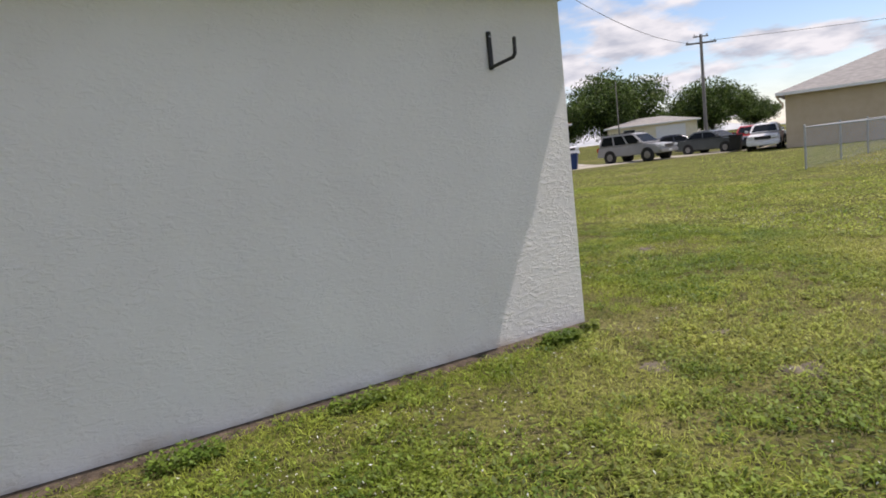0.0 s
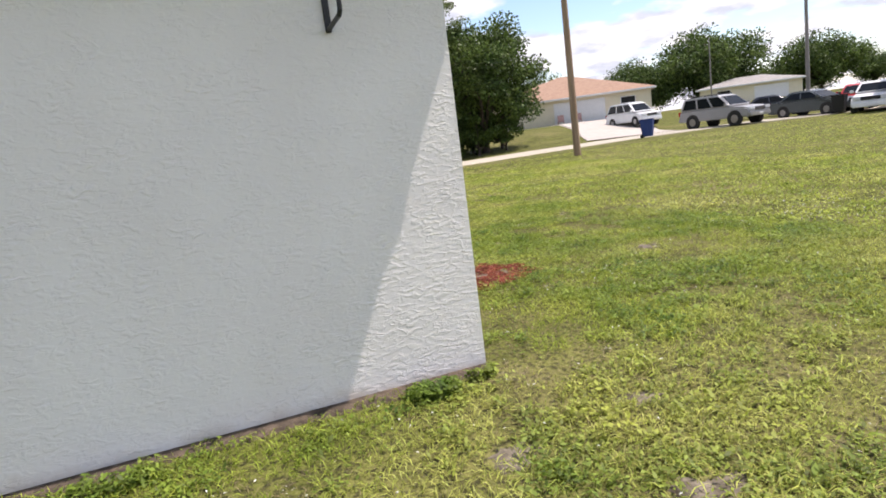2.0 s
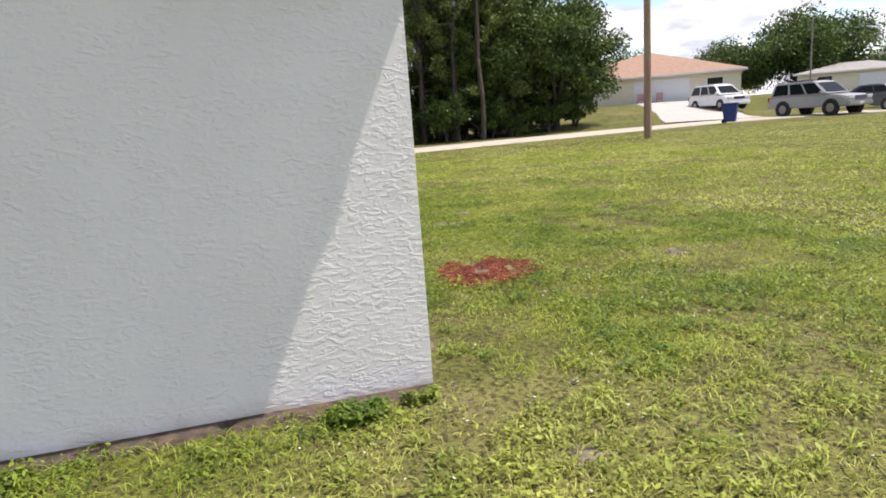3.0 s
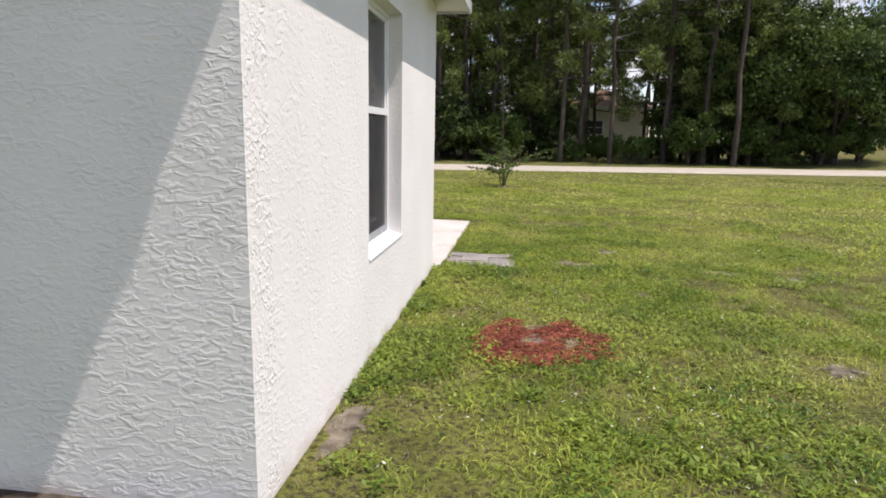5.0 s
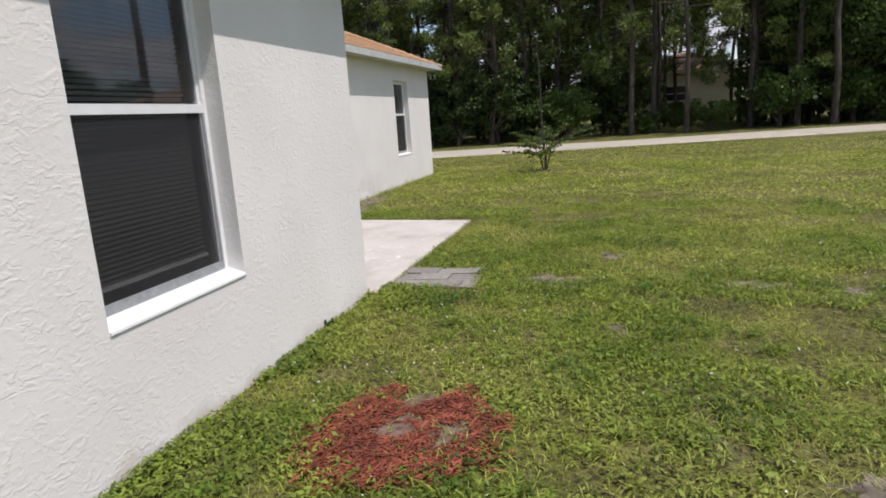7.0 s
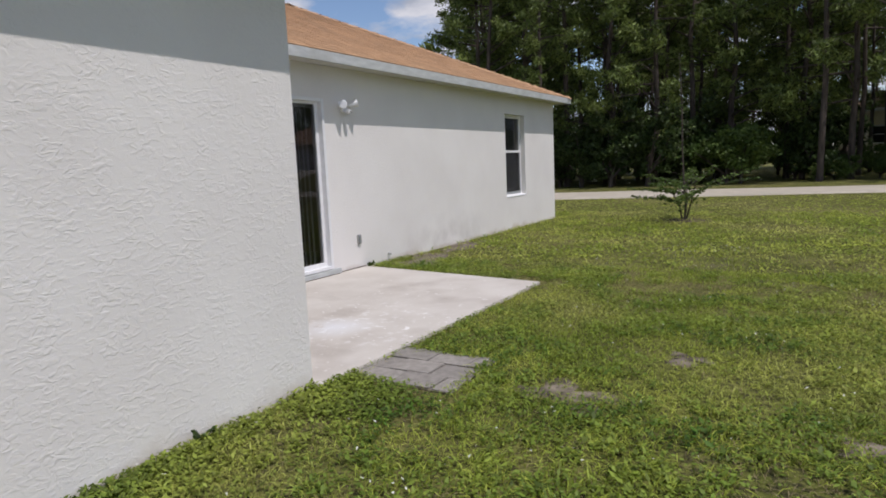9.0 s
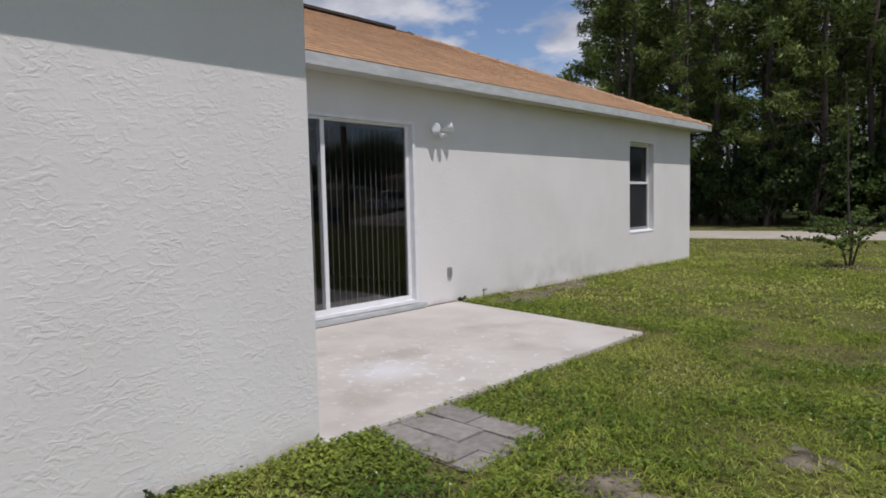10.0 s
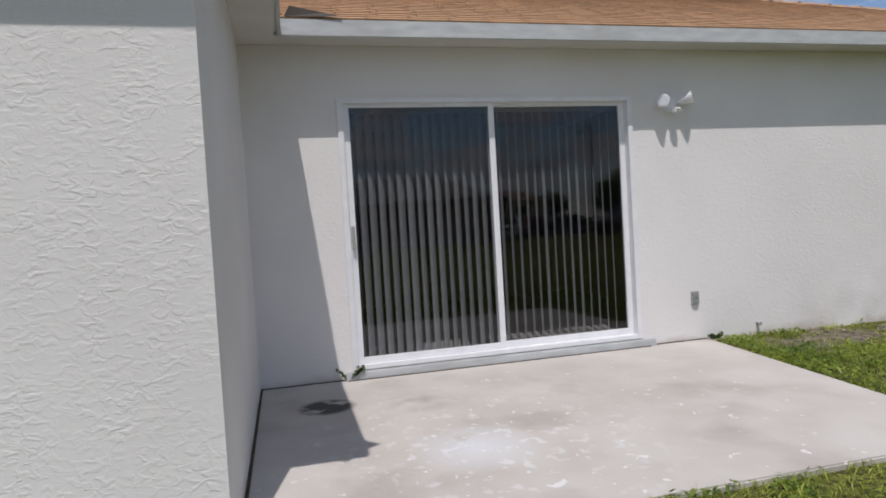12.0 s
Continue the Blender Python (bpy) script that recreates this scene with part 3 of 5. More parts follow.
    # hip caps
    for a, b in ((F_, RN), (RS, RN), (A, RS), (G_, RN), (B_, HB), (C_, HB), (HV, HB), (HV, RS)):
        a, b = Vector(a), Vector(b)
        n = int((b - a).length / 0.2)
        for i in range(n):
            p, q = a.lerp(b, i / n), a.lerp(b, (i + 1.25) / n)
            bm = bmesh.new()
            d = (q - p).normalized()
            s = d.cross(Vector((0, 0, 1))).normalized() * 0.14
            tops = [bm.verts.new(c) for c in (p - s + Vector((0, 0, -0.03)), p + Vector((0, 0, 0.04)), p + s + Vector((0, 0, -0.03)), q + s + Vector((0, 0, -0.04)), q + Vector((0, 0, 0.022)), q - s + Vector((0, 0, -0.04)))]
            bm.faces.new((tops[0], tops[1], tops[4], tops[5]))
            bm.faces.new((tops[1], tops[2], tops[3], tops[4]))
            part("cap_shingle", bm, SHINGLE, roof)


build_roof()


# ---- windows and sliding door ----
def build_window(name, x, hole, label):
    """A white single-hung window set back in the wall that runs along y; x: the wall's face."""
    y0, y1, z0, z1 = hole
    win = empty(name, (x, (y0 + y1) / 2, z0))
    tagged(win, label, "window", kind="structure")
    off = Vector((x, (y0 + y1) / 2, z0))

    def p(nm, spans, m, lb="", bevel=0.0, parent=None):
        ob = part(nm, boxes(*[([a - b for a, b in zip(lo, off)], [a - b for a, b in zip(hi, off)]) for lo, hi in spans], bevel=bevel), m, parent or win, lb)
        return ob

    xf = x - 0.1
    mid = 1.515
    fw = 0.03
    p("window_frame", [((xf - 0.06, y0, z0), (xf, y0 + fw, z1)), ((xf - 0.06, y1 - fw, z0), (xf, y1, z1)), ((xf - 0.06, y0 + fw, z1 - fw), (xf, y1 - fw, z1)), ((xf - 0.06, y0 + fw, z0), (xf, y1 - fw, z0 + 0.05))], WHITE, "white aluminium window frame")
    hw = (y1 - y0) / 2 - 0.001
    prof = [(-0.098, 0.001), (0.006, 0.001), (0.009, 0.006), (0.007, 0.017), (-0.098, 0.047)]
    n = len(prof)
    raw("window_sill", [(u, -hw, v) for u, v in prof] + [(u, hw, v) for u, v in prof], [tuple(range(n)), tuple(range(2 * n - 1, n - 1, -1))] + [(i, i + n, (i + 1) % n + n, (i + 1) % n) for i in range(n)], WHITE, win, "white painted sloping sill")
    up = p("upper_sash", [((xf - 0.035, y0 + fw, z1 - fw - 0.03), (xf - 0.012, y1 - fw, z1 - fw)), ((xf - 0.035, y0 + fw, mid - 0.02), (xf - 0.012, y0 + fw + 0.02, z1 - fw - 0.03)), ((xf - 0.035, y1 - fw - 0.02, mid - 0.02), (xf - 0.012, y1 - fw, z1 - fw - 0.03))], WHITE)
    low = p("lower_sash", [((xf - 0.03, y0 + fw, mid - 0.022), (xf + 0.004, y1 - fw, mid + 0.022)), ((xf - 0.03, y0 + fw, z0 + 0.05), (xf - 0.006, y0 + fw + 0.022, mid - 0.022)), ((xf - 0.03, y1 - fw - 0.022, z0 + 0.05), (xf - 0.006, y1 - fw, mid - 0.022)), ((xf - 0.03, y0 + fw + 0.022, z0 + 0.05), (xf - 0.006, y1 - fw - 0.022, z0 + 0.085))], WHITE)
    for nm, a, b, par in (("pane", mid + 0.02, z1 - fw - 0.03, up), ("pane", z0 + 0.085, mid - 0.022, low)):
        ya, yb = y0 + fw + 0.02 - off.y, y1 - fw - 0.02 - off.y
        g = raw(nm, [(xf - 0.022 - x, ya, a - z0), (xf - 0.022 - x, yb, a - z0), (xf - 0.022 - x, yb, b - z0), (xf - 0.022 - x, ya, b - z0)], [(0, 1, 2, 3)], GLASS, par)
        g.visible_shadow = False
    fl = (xf - 0.009, xf + 0.001)
    p("screen_frame", [((fl[0], y0 + fw, z0 + 0.05), (fl[1], y1 - fw, z0 + 0.095)), ((fl[0], y0 + fw, z0 + 0.095), (fl[1], y0 + fw + 0.02, mid - 0.023)), ((fl[0], y1 - fw - 0.02, z0 + 0.095), (fl[1], y1 - fw, mid - 0.023))], GALV, "dull grey screen frame", parent=low)
    p("insect_screen", [((xf - 0.012, y0 + fw + 0.022, z0 + 0.085), (xf - 0.01, y1 - fw - 0.022, mid - 0.022))], SCREEN, "dark insect screen", parent=low).visible_shadow = False
    # blind inside
    blind = empty("venetian_blind", (x - 0.185, (y0 + y1) / 2, z0))
    tagged(blind, "pale horizontal venetian blind hanging behind the glass", "blind")
    rail = boxes(((-0.02, -(y1 - y0) / 2 + 0.05, z1 - z0 - 0.06), (0.02, (y1 - y0) / 2 - 0.05, z1 - z0 - 0.02)))
    part("head_rail", rail, BLIND, blind)
    z = 0.16
    part("bottom_rail", boxes(((-0.014, -(y1 - y0) / 2 + 0.06, z - 0.03), (0.014, (y1 - y0) / 2 - 0.06, z - 0.012))), BLIND, blind)
    slat = None
    while z < z1 - z0 - 0.08:
        if slat is None:
            bm = bmesh.new()
            w = (y1 - y0) / 2 - 0.06
            prof = [(-0.0125, -0.007), (0, 0.0), (0.0125, 0.004)]
            vs = [[bm.verts.new((px, yy, pz)) for px, pz in prof] for yy in (-w, w)]
            for i in range(2):
                bm.faces.new((vs[0][i], vs[0][i + 1], vs[1][i + 1], vs[1][i]))
            ob = part("slat", bm, BLIND, blind)
            slat = ob.data
        else:
            ob = new("slat", slat)
            ob.parent = blind
        ob.location = (0, 0, z)
        ob.rotation_euler = (0, radians(-18 + 12 * math.sin(z * 7)), 0)
        z += 0.024
    return win


build_window("window_1", 0.0, WIN_B, "white single-hung window with a screened lower sash")
build_window("window_2", -2.54, WIN_C, "white single-hung window near the end of the patio wall")


def build_slider():
    y0, y1, z0, z1 = DOOR_C
    x = -2.54
    door = empty("door_1", (x, (y0 + y1) / 2, z0))
    tagged(door, "closed two-panel sliding glass patio door in a white frame", "door", kind="structure")
    off = Vector((x, (y0 + y1) / 2, z0))

    def p(nm, spans, m, lb="", bevel=0.0, parent=None):
        return part(nm, boxes(*[([a - b for a, b in zip(lo, off)], [a - b for a, b in zip(hi, off)]) for lo, hi in spans], bevel=bevel), m, parent or door, lb)

    f = 0.045
    p("door_frame", [((x - 0.1, y0, z0), (x + 0.018, y0 + f, z1)), ((x - 0.1, y1 - f, z0), (x + 0.018, y1, z1)), ((x - 0.1, y0 + f, z1 - 0.035), (x + 0.018, y1 - f, z1)), ((x - 0.1, y0 + f, z0), (x + 0.022, y1 - f, z0 + 0.035))], WHITE, "white aluminium door frame", 0.002)
    ym = 6.2
    for a, b, xo in ((y0 + f, ym + 0.02, -0.03), (ym - 0.03, y1 - f, -0.065)):
        s = 0.048
        lo, hi = z0 + 0.035, z1 - 0.035
        sash = p("door_panel", [((x + xo - 0.015, a, lo), (x + xo + 0.015, a + s, hi)), ((x + xo - 0.015, b - s, lo), (x + xo + 0.015, b, hi)), ((x + xo - 0.015, a + s, lo), (x + xo + 0.015, b - s, lo + 0.05)), ((x + xo - 0.015, a + s, hi - 0.03), (x + xo + 0.015, b - s, hi))], WHITE, "white sliding panel frame", 0.002)
        ya, yb, za, zb = a + s - off.y, b - s - off.y, lo + 0.05 - z0, hi - 0.03 - z0
        g = raw("pane", [(xo, ya, za), (xo, yb, za), (xo, yb, zb), (xo, ya, zb)], [(0, 1, 2, 3)], DOOR_GLASS, sash)
        g.visible_shadow = False
    p("door_handle", [((x - 0.01, y0 + f + 0.012, 1.02), (x + 0.024, y0 + f + 0.034, 1.2))], GREY_PLASTIC, "grey pull handle", 0.005)
    th = part("threshold", boxes(((-2.56, 4.9, 0.02), (-2.495, 7.56, 0.092)), bevel=0.01), FASCIA)
    tagged(th, "dirty off-white threshold under the sliding door", "threshold", kind="structure")
    rng = random.Random(3)
    blind = empty("vertical_blind", (x - 0.155, y0, 0.1))
    tagged(blind, "vertical vane blind drawn across the sliding door", "blind")
    part("head_rail", boxes(((-0.025, 0.02, 1.97), (0.025, y1 - y0 - 0.02, 2.02))), BLIND, blind)
    data = None
    y = 0.1
    while y < y1 - y0 - 0.12:
        if data is None:
            bm = bmesh.new()
            prof = [(-0.044, 0.0), (-0.022, 0.005), (0, 0.007), (0.022, 0.005), (0.044, 0.0)]
            lo = [bm.verts.new((b, a, 0.06)) for a, b in prof]
            hi = [bm.verts.new((b, a, 1.97)) for a, b in prof]
            for i in range(4):
                bm.faces.new((lo[i], lo[i + 1], hi[i + 1], hi[i]))
            ob = part("vane", bm, VANE, blind)
            data = ob.data
        else:
            ob = new("vane", data)
            ob.parent = blind
        ob.location = (0, y, 0)
        ob.rotation_euler = (0, 0, radians((46 if y < 1.2 else 54) + rng.uniform(-5, 5)))
        y += 0.077


build_slider()

# ---- patio, pavers ----
bm = bmesh.new()
foot = [(-2.54, 4.28), (0.075, 4.28), (0.075, 7.76), (-2.54, 8.1)]
top = [bm.verts.new((x, y, 0.03)) for x, y in foot]
low = [bm.verts.new((x, y, -0.12)) for x, y in foot]
bm.faces.new(top)
bm.faces.new(low[::-1])
for i in range(4):
    bm.faces.new((low[i], low[(i + 1) % 4], top[(i + 1) % 4], top[i]))
bmesh.ops.bevel(bm, geom=list(bm.edges), offset=0.008, segments=2, affect="EDGES")
tagged(part("patio_slab", bm, PATIO), "pale concrete patio slab with spilt white paint", "patio", kind="structure")
rng = random.Random(21)
joint = boxes(((-2.535, 4.281, 0.028), (-2.522, 4.96, 0.036)), ((-2.535, 4.281, 0.028), (0.0, 4.297, 0.036)), ((-2.538, 7.56, 0.028), (-2.515, 8.08, 0.036)), ((-2.496, 4.92, 0.028), (-2.478, 7.5, 0.035)))
tagged(part("joint_dirt", joint, SOIL), "dark dirt line where slab meets wall", "dirt", kind="structure")


def build_pavers():
    pad = empty("paver_pad", (0.09, 4.5, 0))
    tagged(pad, "small pad of grey concrete pavers beside the patio", "paving", kind="structure")
    part("bedding", boxes(((0.0, 0.02, -0.05), (0.72, 0.7, 0.009))), SAND, pad, "dark soil in the paver joints")
    for r in range(3):
        x = 0.0
        k = 0
        while x < 0.7:
            w = 0.3 if (r % 2 == 0 or k) else 0.15
            w = min(w, 0.74 - x)
            if w > 0.06:
                ob = part("paver", boxes(((x + 0.003, 0.03 + r * 0.22, -0.05), (x + w - 0.003, 0.03 + r * 0.22 + 0.216, 0.014)), bevel=0.003), PAVER, pad)
                ob.rotation_euler = (radians(rng.uniform(-0.6, 0.6)), radians(rng.uniform(-0.6, 0.6)), 0)
                ob.location.z = rng.uniform(-0.003, 0.004)
            x += w
            k += 1


build_pavers()


def blob(name, cx, cy, rx, ry, z, material, label, category, seed, rough=0.3, kind="structure", height=0.0):
    """A low ragged patch on the ground."""
    n, rings = 40, 4
    verts, faces = [(cx, cy, ground_z(cx, cy) + z + height)], []
    for k in range(1, rings + 1):
        for i in range(n):
            a = 2 * math.pi * i / n
            e = 1 + rough * (noise.noise((math.cos(a) * 1.7 + seed, math.sin(a) * 1.7, seed * 0.7)) + 0.5 * noise.noise((math.cos(a) * 5 + seed, math.sin(a) * 5, 0)))
            f = k / rings
            x, y = cx + rx * f * e * math.cos(a), cy + ry * f * e * math.sin(a)
            verts.append((x, y, ground_z(x, y) + (z + height * (1 - f)) * (1 if k < rings else -0.6)))
    faces += [(0, 1 + i, 1 + (i + 1) % n) for i in range(n)]
    for k in range(rings - 1):
        a = 1 + k * n
        faces += [(a + i, a + n + i, a + n + (i + 1) % n, a + (i + 1) % n) for i in range(n)]
    return tagged(raw(name, verts, faces, material), label, category, kind=kind)


# bare places: (x, y, rx, ry)
BARE = [(1.05, 2.15, 0.4, 0.49), (-2.12, 8.85, 0.36, 0.6), (1.42, 4.78, 0.32, 0.16), (2.95, 4.68, 0.22, 0.13), (1.95, 3.6, 0.09, 0.07),
        (2.85, 1.97, 0.15, 0.11), (3.55, 4.5, 0.16, 0.14), (1.93, 5.67, 0.14, 0.12), (0.08, -1.66, 0.17, 0.12), (-0.38, -1.0, 0.12, 0.1),
        (0.4, -0.92, 0.1, 0.08), (0.13, 0.78, 0.09, 0.24), (-2.3, 10.4, 0.22, 0.8)]
blob("mulch_bed", 1.05, 2.15, 0.36, 0.43, 0.003, MULCH_BED, "bare dark soil under scattered red mulch", "soil", 3, 0.35, height=0.02)
for i, (x, y, rx, ry) in enumerate(BARE[1:]):
    blob("sand_patch", x, y, rx, ry, 0.006, SAND, "bare patch of pale sandy soil in the lawn", "soil", 7 + i * 3, 1.1)
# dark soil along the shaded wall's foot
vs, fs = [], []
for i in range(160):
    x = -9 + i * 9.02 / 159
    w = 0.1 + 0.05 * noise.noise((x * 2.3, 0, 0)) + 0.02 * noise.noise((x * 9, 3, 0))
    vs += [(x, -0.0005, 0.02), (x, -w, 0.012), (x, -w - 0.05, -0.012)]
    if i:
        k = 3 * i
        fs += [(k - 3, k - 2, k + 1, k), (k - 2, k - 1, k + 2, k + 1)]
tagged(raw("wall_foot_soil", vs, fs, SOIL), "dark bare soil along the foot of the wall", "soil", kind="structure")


def build_mulch():
    rng = np.random.default_rng(4)
    n = 3400
    a, r = rng.uniform(0, 2 * np.pi, n), np.sqrt(rng.uniform(0, 1, n))
    edge = 1 + 0.14 * np.sin(2 * a + 1) + 0.09 * np.sin(3 * a + 2) + rng.normal(0, 0.09, n)
    x, y = 1.05 + 0.4 * r * edge * np.cos(a), 2.13 + 0.52 * r * edge * np.sin(a)
    keep = np.array([noise.noise((float(u) * 4.5, float(v) * 4.5, 2.0)) > -0.1 - 0.42 * (v < 2.2 - 0.2 * (u > 1.2)) for u, v in zip(x, y)])
    x, y = x[keep], y[keep]
    verts, faces = [], []
    for u, v in zip(x, y):
        l, w, h = rng.uniform(0.025, 0.075), rng.uniform(0.003, 0.008), rng.uniform(0.002, 0.005)
        m = Matrix.Translation((u, v, 0.02 + rng.uniform(0, 0.022))) @ Euler((rng.uniform(-0.4, 0.4), rng.uniform(-0.1, 0.1), rng.uniform(0, 6.3))).to_matrix().to_4x4()
        k = len(verts)
        for sx in (-1, 1):
            t = 0.6 if sx > 0 else 1
            for sy in (-1, 1):
                for sz in (-1, 1):
                    verts.append(tuple(m @ Vector((sx * l / 2, sy * w * t / 2, sz * h / 2))))
        faces += [tuple(k + i for i in f) for f in ((0, 1, 3, 2), (4, 6, 7, 5), (0, 4, 5, 1), (2, 3, 7, 6), (1, 5, 7, 3), (0, 2, 6, 4))]
    tagged(raw("mulch", verts, faces, MULCH), "scattered chips of red-dyed wood mulch", "mulch", kind="stuff")


build_mulch()


# ---- fixtures on the house ----
def build_hook():
    base = empty("hose_hook", (-0.655, 0, 2.1))
    tagged(base, "black metal hose hook screwed to the stucco wall", "wall hook")
    part("bar", boxes(((-0.016, -0.022, -0.13), (0.016, 0.0, 0.125)), bevel=0.004), DARK_METAL, base)
    bm = bmesh.new()
    rod(bm, (0, -0.012, -0.115), (0, -0.26, -0.095), 0.0125)
    rod(bm, (0, -0.26, -0.095), (0.0, -0.285, -0.075), 0.0125)
    rod(bm, (0, -0.285, -0.078), (0, -0.29, 0.02), 0.0125)
    bmesh.ops.create_uvsphere(bm, u_segments=8, v_segments=6, radius=0.0135, matrix=Matrix.Translation((0, -0.29, 0.02)))
    part("arm", bm, DARK_METAL, base)
    bm = bmesh.new()
    for z in (0.09,):
        rod(bm, (0, -0.02, z), (0, -0.028, z), 0.007)
    part("screw", bm, GALV, base, "bright screw head")


def build_floodlight():
    base = empty("flood_light", (-2.54, 7.82, 2.085))
    tagged(base, "white twin-head security light with a motion sensor", "security light")
    bm = bmesh.new()
    rod(bm, (0, 0, 0), (0.035, 0, 0), 0.062, 0.055, 20)
    part("mounting_plate", bm, WHITE, base)
    for s in (-1, 1):
        d = Vector((0.6, s * 0.72, 0.05 + 0.22 * (s > 0))).normalized()
        bm = bmesh.new()
        a = Vector((0.03, s * 0.03, 0.012))
        rod(bm, a, a + d * 0.045, 0.016, 0.016, 12)
        arm = part("knuckle", bm, WHITE, base)
        bm = bmesh.new()
        rod(bm, a + d * 0.04, a + d * 0.09, 0.028, 0.04, 18)
        rod(bm, a + d * 0.09, a + d * 0.15, 0.04, 0.056, 18)
        head = part("lamp_head", bm, WHITE, base, "white bullet lamp head")
        bm = bmesh.new()
        rod(bm, a + d * 0.1505, a + d * 0.154, 0.048, 0.044, 18)
        part("lens", bm, LAMP_CLEAR, head, "clear lamp lens")
    bm = bmesh.new()
    rod(bm, (0.03, 0.005, -0.03), (0.07, 0.005, -0.05), 0.014, 0.014, 10)
    box(bm, (0.06, -0.03, -0.085), (0.125, 0.04, -0.035), 0.012)
    sensor = part("motion_sensor", bm, WHITE, base, "white sensor box")
    part("sensor_lens", boxes(((0.1255, -0.018, -0.078), (0.13, 0.028, -0.05)), bevel=0.002), GREY_PLASTIC, sensor, "grey sensor window")


def build_outlet():
    base = empty("outlet_box", (-2.54, 7.98, 0.4))
    tagged(base, "grey weatherproof outlet box on the stucco wall", "outlet")
    part("cover_plate", boxes(((0, -0.036, -0.058), (0.022, 0.036, 0.058)), bevel=0.005), GREY_PLASTIC, base)
    for z in (-0.026, 0.026):
        part("flip_lid", boxes(((0.022, -0.026, z - 0.021), (0.032, 0.026, z + 0.021)), bevel=0.004), GALV, base, "dull metal lid")
    stub = empty("pipe_stub", (-2.54, 8.62, 0.12))
    tagged(stub, "short grey drain pipe stub in the wall", "pipe")
    bm = bmesh.new()
    rod(bm, (-0.01, 0, 0), (0.045, 0, -0.005), 0.016, 0.016, 12)
    part("pipe", bm, GREY_PLASTIC, stub)


build_hook()
build_floodlight()
build_outlet()


# ---- plants ----
def leaf_quads(rng, centre, radius, n, length, width, flat=0.0, shell=0.35, droop=0.0):
    """n leaf quads filling an ellipsoid, thicker towards its skin."""
    d = rng.normal(size=(n, 3))
    d /= np.linalg.norm(d, axis=1)[:, None]
    r = shell + (1 - shell) * rng.uniform(0, 1, (n, 1)) ** 0.6
    c = np.asarray(centre) + d * r * np.asarray(radius)
    ax = rng.normal(size=(n, 3)) + 0.8 * d
    ax[:, 2] = ax[:, 2] * (1 - flat) - droop
    ax /= np.linalg.norm(ax, axis=1)[:, None]
    sd = np.cross(ax, rng.normal(size=(n, 3)))
    sd /= np.linalg.norm(sd, axis=1)[:, None]
    s = rng.uniform(0.6, 1.3, (n, 1))
    l, w = ax * length * s, sd * width * s
    return np.stack([c - l / 2, c + w / 2, c + l / 2, c - w / 2], 1)


def limb_path(rng, a, b, bend):
    a, b = Vector(a), Vector(b)
    m = a.lerp(b, 0.5) + Vector((rng.normal() * bend, rng.normal() * bend, abs(rng.normal()) * bend))
    return [a, m, b]


def build_pine(seed, height, first, spread, leaves=1.0):
    rng = np.random.default_rng(seed)
    tree = empty("pine_tree")
    bm = bmesh.new()
    pts = [Vector((0, 0, -0.2))]
    for k in range(1, 9):
        pts.append(Vector((rng.normal() * 0.045 * k ** 0.5, rng.normal() * 0.045 * k ** 0.5, height * k / 8)))
    for k in range(8):
        rod(bm, pts[k], pts[k + 1], 0.115 * (1 - k / 8.6) + 0.015, 0.115 * (1 - (k + 1) / 8.6) + 0.015, 9)
    out = []
    z = height * first
    while z < height * 0.99:
        f = (z - height * first) / (height * (1 - first))
        reach = spread * (1.0 - 0.75 * f) * rng.uniform(0.55, 1.15)
        t = z / height * 8
        k = min(int(t), 7)
        root = pts[k].lerp(pts[k + 1], t - k)
        a = rng.uniform(0, 6.283)
        tip = root + Vector((math.cos(a) * reach, math.sin(a) * reach, rng.uniform(-0.15, 0.5) * reach))
        path = limb_path(rng, root, tip, 0.12)
        rod(bm, path[0], path[1], 0.045 * (1 - f) + 0.012, 0.025, 5)
        rod(bm, path[1], path[2], 0.025, 0.01, 5)
        for j in range(2 + int(reach * 1.6)):
            u = rng.uniform(0.4, 1.05)
            p = path[1].lerp(tip, u) + Vector(rng.normal(size=3) * 0.2)
            size = rng.uniform(0.28, 0.5)
            out.append(leaf_quads(rng, p, (size, size, size * 0.7), int(62 * leaves * size / 0.4), 0.27, 0.06, shell=0.25))
        z += height * rng.uniform(0.016, 0.034)
    part("trunk", bm, BARK, tree, "scaly grey-brown pine trunk")
    quads("crown", np.concatenate(out), PINE_LEAF, tree, "open crown of tufted needles")
    return tagged(tree, "tall slender pine in the wood beyond the road", "tree", "pines beyond the road")


